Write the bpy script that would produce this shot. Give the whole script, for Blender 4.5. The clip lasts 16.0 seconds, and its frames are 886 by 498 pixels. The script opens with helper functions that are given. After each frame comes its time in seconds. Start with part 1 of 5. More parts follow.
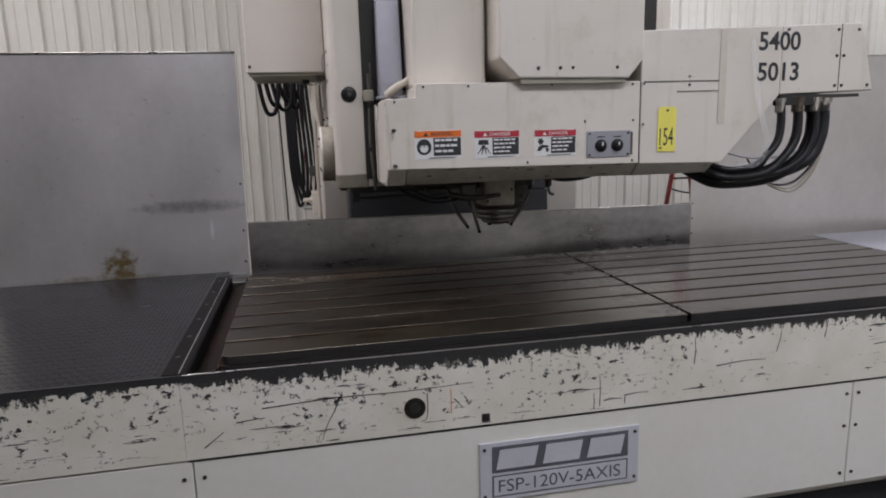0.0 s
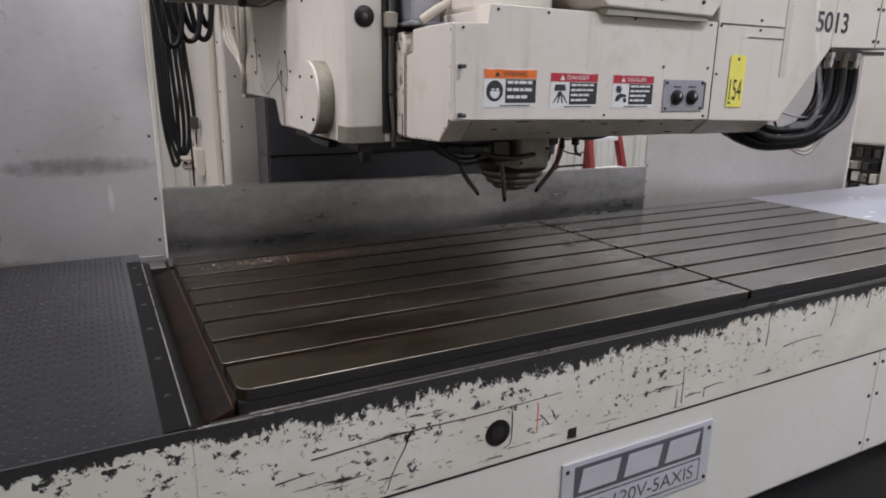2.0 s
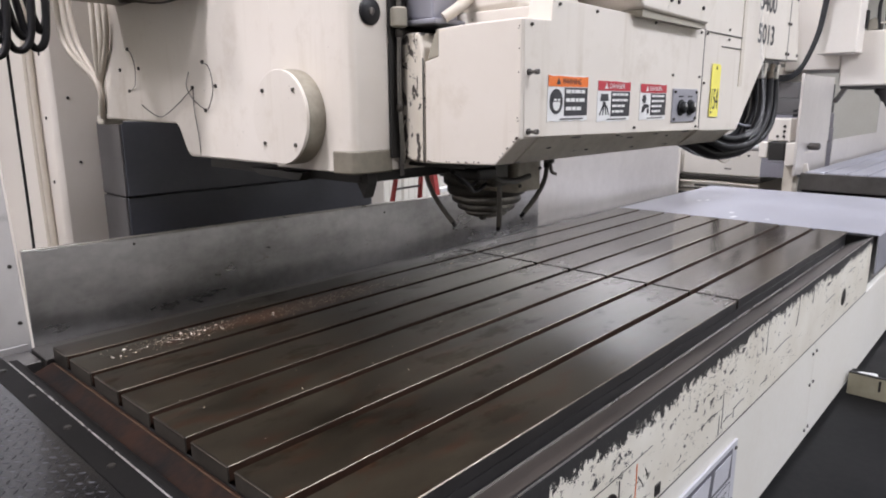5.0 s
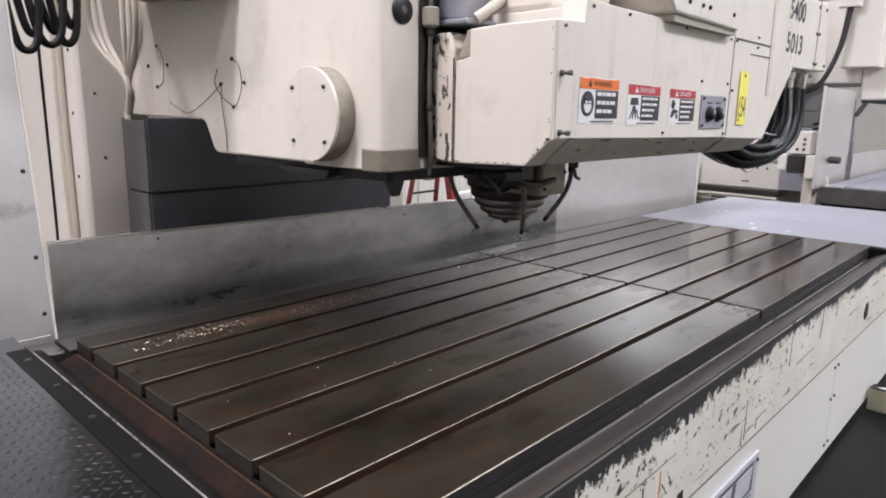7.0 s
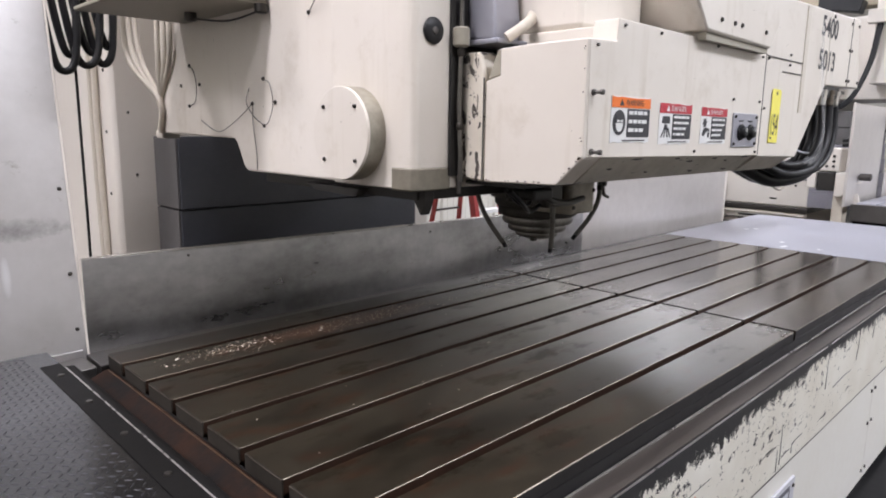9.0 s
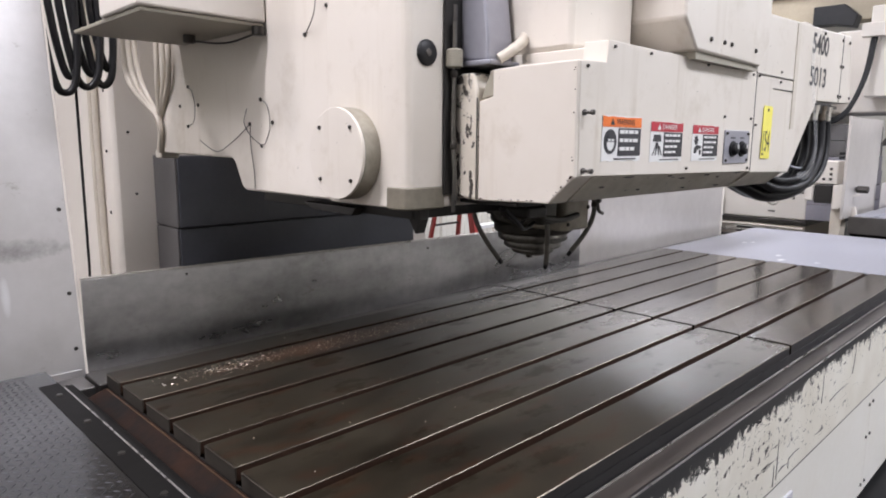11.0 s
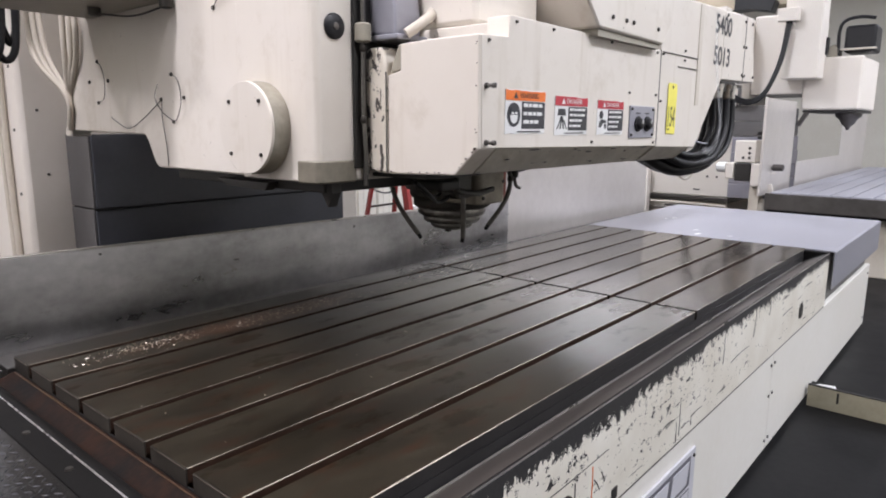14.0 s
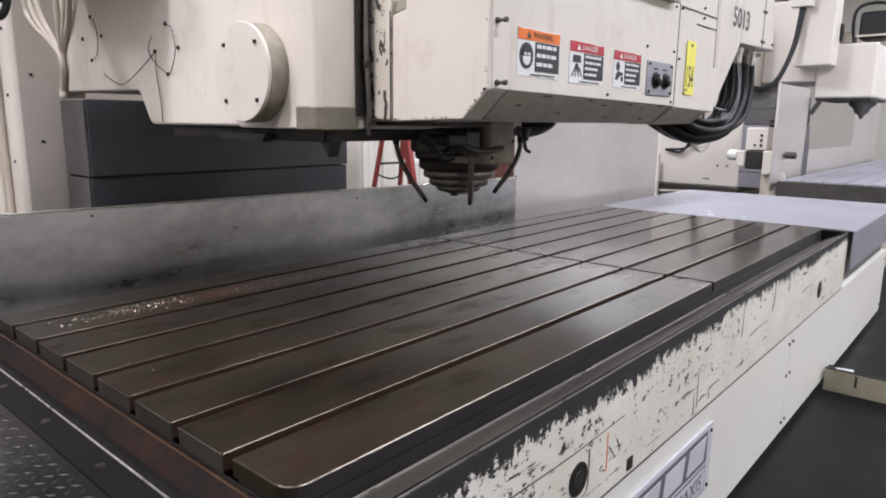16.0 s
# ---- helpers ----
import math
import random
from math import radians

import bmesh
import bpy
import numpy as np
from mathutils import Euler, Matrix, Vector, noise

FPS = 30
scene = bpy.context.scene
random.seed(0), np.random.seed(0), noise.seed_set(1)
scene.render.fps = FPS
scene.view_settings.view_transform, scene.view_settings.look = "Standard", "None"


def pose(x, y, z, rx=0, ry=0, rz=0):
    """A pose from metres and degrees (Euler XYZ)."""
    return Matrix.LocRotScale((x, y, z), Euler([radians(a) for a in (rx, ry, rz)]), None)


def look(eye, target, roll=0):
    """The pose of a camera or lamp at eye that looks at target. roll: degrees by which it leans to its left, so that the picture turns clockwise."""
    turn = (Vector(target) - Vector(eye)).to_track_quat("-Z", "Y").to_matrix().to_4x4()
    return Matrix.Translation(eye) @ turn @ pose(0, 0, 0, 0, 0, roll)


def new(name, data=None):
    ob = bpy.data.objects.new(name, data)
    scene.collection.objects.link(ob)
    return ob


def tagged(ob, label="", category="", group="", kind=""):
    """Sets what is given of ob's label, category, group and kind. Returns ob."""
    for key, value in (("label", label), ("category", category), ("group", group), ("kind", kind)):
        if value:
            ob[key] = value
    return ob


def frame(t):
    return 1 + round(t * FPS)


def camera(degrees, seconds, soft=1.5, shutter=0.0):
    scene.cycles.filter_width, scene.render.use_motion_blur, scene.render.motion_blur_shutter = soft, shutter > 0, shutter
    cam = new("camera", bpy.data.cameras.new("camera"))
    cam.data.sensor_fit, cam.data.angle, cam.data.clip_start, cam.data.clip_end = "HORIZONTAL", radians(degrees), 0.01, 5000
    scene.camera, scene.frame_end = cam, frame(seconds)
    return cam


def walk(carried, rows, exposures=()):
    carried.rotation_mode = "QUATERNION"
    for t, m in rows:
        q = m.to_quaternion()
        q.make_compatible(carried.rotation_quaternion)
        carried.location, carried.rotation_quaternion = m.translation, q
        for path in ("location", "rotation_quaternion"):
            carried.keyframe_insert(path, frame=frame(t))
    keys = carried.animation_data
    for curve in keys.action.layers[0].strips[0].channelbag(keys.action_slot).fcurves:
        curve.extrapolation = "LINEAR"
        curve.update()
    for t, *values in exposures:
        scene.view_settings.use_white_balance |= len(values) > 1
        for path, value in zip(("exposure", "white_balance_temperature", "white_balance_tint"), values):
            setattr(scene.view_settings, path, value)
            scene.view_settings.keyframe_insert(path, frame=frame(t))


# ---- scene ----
cam = camera(67.83, 16.0, soft=1.9)
PATH = [
    (0, (-1.358, -2.274, 1.469), (-0.966, -0.349, 1.094), -1.61),
    (0.5, (-1.467, -2.062, 1.437), (-1.009, -0.162, 1.012), -0.34),
    (1, (-1.557, -1.815, 1.434), (-0.951, 0.030, 0.958), -0.50),
    (1.5, (-1.692, -1.660, 1.438), (-0.922, 0.112, 0.922), 1.47),
    (2, (-1.888, -1.525, 1.416), (-0.982, 0.187, 0.919), 0.78),
    (2.5, (-1.963, -1.322, 1.387), (-1.015, 0.361, 0.866), 0.55),
    (3, (-1.940, -1.104, 1.387), (-0.822, 0.466, 0.854), -0.46),
    (3.5, (-1.985, -0.989, 1.383), (-0.707, 0.469, 0.894), 0.22),
    (4, (-2.127, -0.920, 1.398), (-0.682, 0.396, 0.974), -0.39),
    (6.5, (-2.218, -0.816, 1.361), (-0.790, 0.518, 0.934), 0.38),
    (7, (-2.221, -0.816, 1.369), (-0.798, 0.529, 0.961), 0.91),
    (7.5, (-2.229, -0.810, 1.373), (-0.819, 0.553, 0.981), 0.94),
    (8, (-2.227, -0.809, 1.364), (-0.829, 0.571, 0.990), 0.73),
    (8.5, (-2.225, -0.805, 1.369), (-0.835, 0.584, 0.999), 0.60),
    (9, (-2.230, -0.799, 1.374), (-0.847, 0.599, 1.013), 0.81),
    (11.5, (-2.230, -0.831, 1.391), (-0.839, 0.572, 1.082), 0.37),
    (12, (-2.216, -0.848, 1.395), (-0.785, 0.514, 1.082), 0.37),
    (12.5, (-2.210, -0.868, 1.395), (-0.748, 0.460, 1.082), 0.51),
    (13, (-2.216, -0.884, 1.391), (-0.739, 0.425, 1.066), 0.56),
    (13.5, (-2.211, -0.895, 1.384), (-0.722, 0.397, 1.045), 0.41),
    (14, (-2.206, -0.898, 1.365), (-0.709, 0.376, 0.998), 0.29),
    (14.5, (-2.202, -0.902, 1.355), (-0.704, 0.360, 0.952), 0.39),
    (15, (-2.186, -0.897, 1.323), (-0.684, 0.347, 0.881), -0.50),
    (15.5, (-2.161, -0.880, 1.288), (-0.660, 0.374, 0.870), 0.34),
    (16, (-2.152, -0.849, 1.251), (-0.666, 0.436, 0.874), 0.60),
]
EXPOSURES = [(0.0, -1.04), (1.0, -0.9), (2.5, -0.68), (4.0, -0.22), (6.5, -0.13), (9.0, -0.13), (12.5, -0.14), (15.0, -0.14), (16.0, -0.14)]
walk(cam, [(t, look(eye, target, roll)) for t, eye, target, roll in PATH], EXPOSURES)

# ---- world and lights ----
world = bpy.data.worlds.new("hall")
world.use_nodes = True
world.node_tree.nodes["Background"].inputs[0].default_value = (0.75, 0.82, 0.95, 1)
world.node_tree.nodes["Background"].inputs[1].default_value = 0.03
scene.world = world


def lamp(x, y, z, sx, sy, power, colour):
    data = bpy.data.lights.new("added_tube_light", "AREA")
    data.shape, data.size, data.size_y, data.energy, data.color = "RECTANGLE", sx, sy, power, colour
    ob = new("added_tube_light", data)
    ob.location = (x, y, z)
    return ob


# unseen ceiling lamps, placed and powered to brighten the faces they reach
LAMP_ROWS = [(-6.4, -1.2), (-2.9, 0.5), (-0.6, -3.0), (-5.4, 2.4), (2.6, -3.6), (2.6, 2.6), (6.4, -2.4), (6.4, 3.4), (10.5, -2.4), (10.5, 3.4)]
for lx, ly in LAMP_ROWS:
    warm = lx < -2
    lamp(lx, ly, 4.82, 1.5, 0.5, (190 if ly > 0 else 150) if lx < -4 else 215 if warm else (150 if ly > 0 else 270) if lx > 5 else 225, (0.93, 0.896, 0.972) if warm else (0.886, 0.898, 1.0))

# ---- materials ----


def nodes_of(name):
    m = bpy.data.materials.new(name)
    m.use_nodes = True
    return m, m.node_tree.nodes, m.node_tree.links, m.node_tree.nodes["Principled BSDF"]


def ramp(nt, a, b, ca, cb):
    r = nt.nodes.new("ShaderNodeValToRGB")
    r.color_ramp.elements[0].position, r.color_ramp.elements[1].position = a, b
    r.color_ramp.elements[0].color, r.color_ramp.elements[1].color = (*ca, 1), (*cb, 1)
    return r


def position(nt, scale=(1, 1, 1)):
    g = nt.nodes.new("ShaderNodeNewGeometry")
    m = nt.nodes.new("ShaderNodeMapping")
    m.inputs["Scale"].default_value = scale
    nt.links.new(g.outputs["Position"], m.inputs["Vector"])
    return m.outputs[0]


def noise_tex(nt, vec, scale, detail=4.0, rough=0.55):
    n = nt.nodes.new("ShaderNodeTexNoise")
    n.inputs["Scale"].default_value, n.inputs["Detail"].default_value, n.inputs["Roughness"].default_value = scale, detail, rough
    nt.links.new(vec, n.inputs["Vector"])
    return n.outputs["Fac"]


def mathn(nt, op, a, b, clamp=False):
    n = nt.nodes.new("ShaderNodeMath")
    n.operation, n.use_clamp = op, clamp
    for i, v in enumerate((a, b)):
        if isinstance(v, (int, float)):
            n.inputs[i].default_value = v
        else:
            nt.links.new(v, n.inputs[i])
    return n.outputs[0]


def mixc(nt, fac, a, b):
    n = nt.nodes.new("ShaderNodeMix")
    n.data_type = "RGBA"
    for sock, v in ((n.inputs[0], fac), (n.inputs[6], a), (n.inputs[7], b)):
        if isinstance(v, (tuple, list)):
            sock.default_value = (*v, 1)
        elif isinstance(v, (int, float)):
            sock.default_value = v
        else:
            nt.links.new(v, sock)
    return n.outputs[2]


def bump(nt, bsdf, height, strength, distance=0.002):
    b = nt.nodes.new("ShaderNodeBump")
    b.inputs["Strength"].default_value, b.inputs["Distance"].default_value = strength, distance
    nt.links.new(height, b.inputs["Height"])
    nt.links.new(b.outputs[0], bsdf.inputs["Normal"])


def surface(name, colour, dark=None, rough=0.5, metal=0.0, scale=6.0, fine=60.0, amount=0.5, stretch=(1, 1, 1), bumps=0.1, rough_var=0.12, spec=0.5):
    """A surface with large stains, fine grain, uneven gloss and slight relief."""
    m, nodes, links, bsdf = nodes_of(name)
    nt = m.node_tree
    dark = dark or tuple(c * 0.75 for c in colour)
    big = noise_tex(nt, position(nt, stretch), scale, 6.0, 0.6)
    small = noise_tex(nt, position(nt, stretch), fine, 4.0, 0.6)
    both = mathn(nt, "ADD", mathn(nt, "MULTIPLY", big, 0.7), mathn(nt, "MULTIPLY", small, 0.3))
    r = ramp(nt, 0.5 - amount * 0.4, 0.5 + amount * 0.4, dark, colour)
    links.new(both, r.inputs[0])
    links.new(r.outputs[0], bsdf.inputs["Base Color"])
    rr = mathn(nt, "ADD", rough - rough_var, mathn(nt, "MULTIPLY", big, 2 * rough_var), True)
    links.new(rr, bsdf.inputs["Roughness"])
    bsdf.inputs["Metallic"].default_value = metal
    bsdf.inputs["Specular IOR Level"].default_value = spec
    if bumps:
        bump(nt, bsdf, small, bumps)
    return m


CREAM = (0.73, 0.687, 0.635)
cream = surface("cream_paint", CREAM, (0.69, 0.64, 0.575), 0.42, 0, 2.2, 45, 0.5, bumps=0.06)
cream_old = surface("old_cream_paint", (0.68, 0.64, 0.57), (0.54, 0.48, 0.40), 0.5, 0, 3.5, 40, 0.6, bumps=0.08)
bed_white = surface("bed_paint", (0.78, 0.765, 0.72), (0.71, 0.685, 0.62), 0.4, 0, 1.8, 30, 0.5, bumps=0.05)
wall_paint = surface("wall_panel_paint", (0.72, 0.70, 0.64), (0.63, 0.60, 0.53), 0.55, 0, 1.2, 20, 0.5, bumps=0.05)
stainless = surface("stainless_sheet", (0.69, 0.658, 0.632), (0.55, 0.518, 0.492), 0.38, 0.6, 1.3, 22, 0.5, (1, 1, 0.8), 0.03, 0.14)
galvanised = surface("galvanised_sheet", (0.40, 0.40, 0.45), (0.33, 0.33, 0.37), 0.44, 0.45, 2.0, 40, 0.5, bumps=0.03)
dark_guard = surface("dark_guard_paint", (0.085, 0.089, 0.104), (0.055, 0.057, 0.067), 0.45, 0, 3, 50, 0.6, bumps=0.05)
guard_side = surface("guard_side_grey", (0.125, 0.12, 0.12), (0.085, 0.08, 0.08), 0.5, 0, 4, 50, 0.6, bumps=0.05)
dark_steel = surface("dark_oily_steel", (0.16, 0.15, 0.145), (0.09, 0.085, 0.08), 0.38, 0.9, 8, 80, 0.6, bumps=0.1)
# for real grease, and for recesses whose shade is painted black
oil_shade_black = surface("black_grease_and_shade", (0.03, 0.028, 0.025), (0.015, 0.013, 0.012), 0.5, 0.2, 12, 90, 0.6, bumps=0.15)
bright_steel = surface("worn_bright_steel", (0.62, 0.60, 0.57), (0.42, 0.40, 0.37), 0.3, 1.0, 14, 90, 0.6, bumps=0.05)
rust = surface("rusty_steel", (0.020, 0.0076, 0.0034), (0.002, 0.0011, 0.0008), 0.75, 0.0, 7, 50, 0.24, bumps=0.5, spec=0.2)
rubber = surface("black_rubber", (0.018, 0.018, 0.020), (0.011, 0.011, 0.012), 0.42, 0, 10, 80, 0.5, bumps=0.05, spec=0.28)
grey_hose = surface("grey_hose", (0.16, 0.15, 0.13), (0.09, 0.085, 0.075), 0.5, 0, 10, 80, 0.5, bumps=0.05)
tan_cable = surface("tan_cable", (0.58, 0.53, 0.45), (0.48, 0.43, 0.36), 0.5, 0, 8, 60, 0.5, bumps=0.03)
concrete = surface("dark_shop_floor", (0.012, 0.0118, 0.0122), (0.003, 0.003, 0.0036), 0.46, 0, 2.2, 30, 0.36, bumps=0.2, rough_var=0.22, spec=0.1)
ceiling_paint = surface("ceiling_deck", (0.35, 0.35, 0.34), (0.28, 0.28, 0.27), 0.7, 0, 1, 15, 0.5)
dark_wall = surface("dark_wall_panel", (0.14, 0.135, 0.13), (0.09, 0.085, 0.082), 0.6, 0, 1.2, 20, 0.5, bumps=0.05)
beam_paint = surface("roof_beam_paint", (0.10, 0.09, 0.085), (0.07, 0.06, 0.055), 0.6, 0, 3, 30, 0.5)
red_paint = surface("red_fibreglass", (0.34, 0.036, 0.034), (0.22, 0.024, 0.024), 0.4, 0, 10, 60, 0.5)
aluminium = surface("aluminium", (0.75, 0.75, 0.74), (0.6, 0.6, 0.6), 0.35, 1.0, 12, 80, 0.5)
olive_box = surface("olive_cover", (0.36, 0.33, 0.27), (0.27, 0.25, 0.2), 0.5, 0, 4, 50, 0.5)
label_white = surface("label_vinyl", (0.80, 0.80, 0.79), (0.7, 0.7, 0.69), 0.35, 0, 20, 90, 0.5, bumps=0)
label_orange = surface("orange_vinyl", (0.86, 0.20, 0.03), (0.72, 0.15, 0.02), 0.35, 0, 20, 90, 0.5, bumps=0)
label_red = surface("red_vinyl", (0.52, 0.03, 0.05), (0.42, 0.02, 0.04), 0.35, 0, 20, 90, 0.5, bumps=0)
label_black = surface("black_vinyl", (0.03, 0.032, 0.04), (0.02, 0.02, 0.026), 0.35, 0, 20, 90, 0.5, bumps=0)
tag_yellow = surface("yellow_card", (0.90, 0.82, 0.16), (0.80, 0.72, 0.12), 0.5, 0, 14, 90, 0.5, bumps=0)
plate_grey = surface("etched_plate", (0.58, 0.58, 0.62), (0.50, 0.50, 0.54), 0.45, 0.0, 8, 80, 0.5, bumps=0.03)
plate_dark = surface("plate_recess", (0.13, 0.13, 0.15), (0.09, 0.09, 0.105), 0.5, 0.0, 8, 80, 0.5, bumps=0.03)
brown_panel = surface("brown_board", (0.13, 0.05, 0.035), (0.10, 0.035, 0.025), 0.6, 0, 6, 50, 0.5)
chip_metal = surface("aluminium_chips", (0.62, 0.60, 0.55), (0.26, 0.17, 0.08), 0.4, 0.5, 30, 120, 0.6)
trough_steel = surface("oily_trough_steel", (0.135, 0.115, 0.104), (0.055, 0.046, 0.040), 0.34, 0.5, 6, 70, 0.6, (0.6, 3, 1), 0.08)
oil_gap_dark = surface("oil_and_gap_dark", (0.026, 0.025, 0.0255), (0.011, 0.0105, 0.0105), 0.42, 0.0, 7, 70, 0.6, bumps=0.08, spec=0.42)
tread_steel = surface("worn_tread_steel", (0.0085, 0.0085, 0.009), (0.0035, 0.0035, 0.0038), 0.22, 0.0, 7, 70, 0.6, bumps=0.05, spec=0.24)
tread_bar = surface("polished_tread_bar", (0.07, 0.07, 0.077), (0.02, 0.02, 0.023), 0.42, 0.7, 20, 90, 0.6, bumps=0.05)
end_iron = surface("rubbed_end_iron", (0.062, 0.055, 0.046), (0.022, 0.019, 0.016), 0.5, 0.1, 9, 60, 0.6, bumps=0.12, spec=0.3)
rail_steel = surface("grey_rail_steel", (0.010, 0.0094, 0.009), (0.004, 0.0037, 0.0034), 0.6, 0.0, 5, 60, 0.6, bumps=0.1, spec=0.1)
rail_cream = surface("dirty_rail_paint", (0.38, 0.35, 0.26), (0.24, 0.215, 0.15), 0.5, 0, 5, 50, 0.6, bumps=0.08)
edge_steel = surface("rubbed_glint_steel", (0.27, 0.23, 0.185), (0.025, 0.018, 0.012), 0.36, 0.7, 3.2, 60, 0.34, (1, 3, 1), 0.05)
edge_glint = surface("edge_glint", (0.52, 0.50, 0.49), (0.07, 0.065, 0.06), 0.3, 0.35, 6, 60, 0.45, (1, 3, 1), 0.03)
lilac_guard = surface("lilac_grey_guard", (0.30, 0.29, 0.33), (0.24, 0.23, 0.265), 0.5, 0, 3, 40, 0.5)
slot_brown = surface("rusty_slot_wall", (0.040, 0.019, 0.011), (0.015, 0.008, 0.005), 0.55, 0.0, 12, 80, 0.5, bumps=0.1, spec=0.3)
slot_edge = surface("rubbed_rusty_edge", (0.12, 0.070, 0.038), (0.05, 0.025, 0.014), 0.45, 0.3, 9, 60, 0.6, (1, 3, 1), 0.1)
oily_steel = surface("oily_grimy_steel", (0.075, 0.070, 0.058), (0.030, 0.028, 0.024), 0.42, 0.4, 9, 70, 0.6, bumps=0.12)
worn_nose = surface("worn_nose_steel", (0.26, 0.25, 0.23), (0.11, 0.105, 0.095), 0.34, 0.8, 10, 80, 0.6, bumps=0.06)
flank_paint = surface("grimy_shaded_olive", (0.42, 0.385, 0.31), (0.17, 0.15, 0.115), 0.5, 0, 9, 50, 0.5, bumps=0.1)
shaded_band = surface("shaded_band_paint", (0.25, 0.225, 0.175), (0.12, 0.105, 0.08), 0.5, 0, 7, 50, 0.5, bumps=0.08)
girder_tan = surface("tan_girder_paint", (0.34, 0.29, 0.21), (0.24, 0.20, 0.145), 0.5, 0, 2.0, 30, 0.5, bumps=0.05)
screw_dark = surface("dark_screw", (0.08, 0.075, 0.07), (0.05, 0.045, 0.04), 0.4, 0.8, 20, 90, 0.5)


def blot(nt, centre, size, ragged, axis=2):
    """A ragged patch in the x-z plane (axis 2) or the x-y plane (axis 1): one in its middle, zero outside."""
    geo = nt.nodes.new("ShaderNodeNewGeometry")
    sep = nt.nodes.new("ShaderNodeSeparateXYZ")
    nt.links.new(geo.outputs["Position"], sep.inputs[0])
    dx = mathn(nt, "DIVIDE", mathn(nt, "SUBTRACT", sep.outputs[0], centre[0]), size[0])
    dz = mathn(nt, "DIVIDE", mathn(nt, "SUBTRACT", sep.outputs[axis], centre[1]), size[1])
    d2 = mathn(nt, "ADD", mathn(nt, "MULTIPLY", dx, dx), mathn(nt, "MULTIPLY", dz, dz))
    wild = mathn(nt, "MULTIPLY", mathn(nt, "SUBTRACT", noise_tex(nt, position(nt), 22.0, 6.0, 0.7), 0.5), ragged)
    return mathn(nt, "SUBTRACT", 1.0, mathn(nt, "ADD", d2, wild), True)


def make_table_steel():
    """Ground cast iron, oily and brown-stained, with soft gloss."""
    m, nodes, links, bsdf = nodes_of("ground_cast_iron")
    nt = m.node_tree
    big = noise_tex(nt, position(nt, (0.8, 1.6, 1)), 2.6, 7.0, 0.65)
    mid = noise_tex(nt, position(nt, (1.0, 3.0, 1)), 9.0, 5.0, 0.6)
    fine = noise_tex(nt, position(nt, (1, 12, 1)), 60.0, 3.0, 0.6)
    rnd = nt.nodes.new("ShaderNodeObjectInfo")
    base = ramp(nt, 0.40, 0.62, (0.0070, 0.0052, 0.0031), (0.026, 0.0212, 0.0140))
    links.new(mathn(nt, "ADD", mathn(nt, "MULTIPLY", big, 0.75), mathn(nt, "MULTIPLY", fine, 0.25)), base.inputs[0])
    stain = ramp(nt, 0.53, 0.66, (0, 0, 0), (1, 1, 1))
    links.new(mid, stain.inputs[0])
    col = mixc(nt, mathn(nt, "MULTIPLY", stain.outputs[0], 0.8), base.outputs[0], (0.022, 0.0088, 0.0040))
    dust = blot(nt, (-0.98, 0.882), (0.50, 0.062), 2.6, 1)
    col = mixc(nt, mathn(nt, "MULTIPLY", dust, 0.8), col, (0.062, 0.030, 0.016))
    var = mathn(nt, "ADD", 0.9, mathn(nt, "MULTIPLY", rnd.outputs["Random"], 0.2))
    vm = nt.nodes.new("ShaderNodeVectorMath")
    vm.operation = "SCALE"
    links.new(col, vm.inputs[0])
    links.new(var, vm.inputs["Scale"])
    links.new(vm.outputs[0], bsdf.inputs["Base Color"])
    bsdf.inputs["Metallic"].default_value = 0.0
    bsdf.inputs["Specular IOR Level"].default_value = 0.5
    rough = mathn(nt, "ADD", 0.15, mathn(nt, "MULTIPLY", mathn(nt, "ADD", mathn(nt, "MULTIPLY", big, 0.9), mathn(nt, "MULTIPLY", mid, 0.1)), 0.36), True)
    # smoother and more reflective along x, to strengthen the right half's reflections
    geo = nt.nodes.new("ShaderNodeNewGeometry")
    sep = nt.nodes.new("ShaderNodeSeparateXYZ")
    links.new(geo.outputs["Position"], sep.inputs[0])
    x_gloss = nt.nodes.new("ShaderNodeMapRange")
    x_gloss.inputs["From Min"].default_value, x_gloss.inputs["From Max"].default_value = -0.7, 0.7
    x_gloss.inputs["To Min"].default_value, x_gloss.inputs["To Max"].default_value = 0.050, -0.19
    links.new(sep.outputs[0], x_gloss.inputs["Value"])
    # brown spots where coolant dried on the oily surface
    dried = ramp(nt, 0.56, 0.65, (0, 0, 0), (1, 1, 1))
    links.new(noise_tex(nt, position(nt, (0.8, 1.5, 1)), 7.0, 5.0, 0.62), dried.inputs[0])
    gloss = mathn(nt, "SUBTRACT", 0.86, mathn(nt, "MULTIPLY", x_gloss.outputs[0], 11.0))
    links.new(mathn(nt, "MULTIPLY", gloss, mathn(nt, "SUBTRACT", 1.0, mathn(nt, "MULTIPLY", dried.outputs[0], 0.66))), bsdf.inputs["Specular IOR Level"])
    rough = mathn(nt, "ADD", rough, x_gloss.outputs[0], True)
    links.new(rough, bsdf.inputs["Roughness"])
    # the reflection's tint runs from brown at the left to cool at the right
    x_tint = nt.nodes.new("ShaderNodeMapRange")
    x_tint.inputs["From Min"].default_value, x_tint.inputs["From Max"].default_value = -0.9, 0.9
    links.new(sep.outputs[0], x_tint.inputs["Value"])
    links.new(mixc(nt, x_tint.outputs[0], (1.0, 0.915, 0.78), (0.97, 0.965, 1.0)), bsdf.inputs["Specular Tint"])
    bump(nt, bsdf, fine, 0.02, 0.001)
    return m


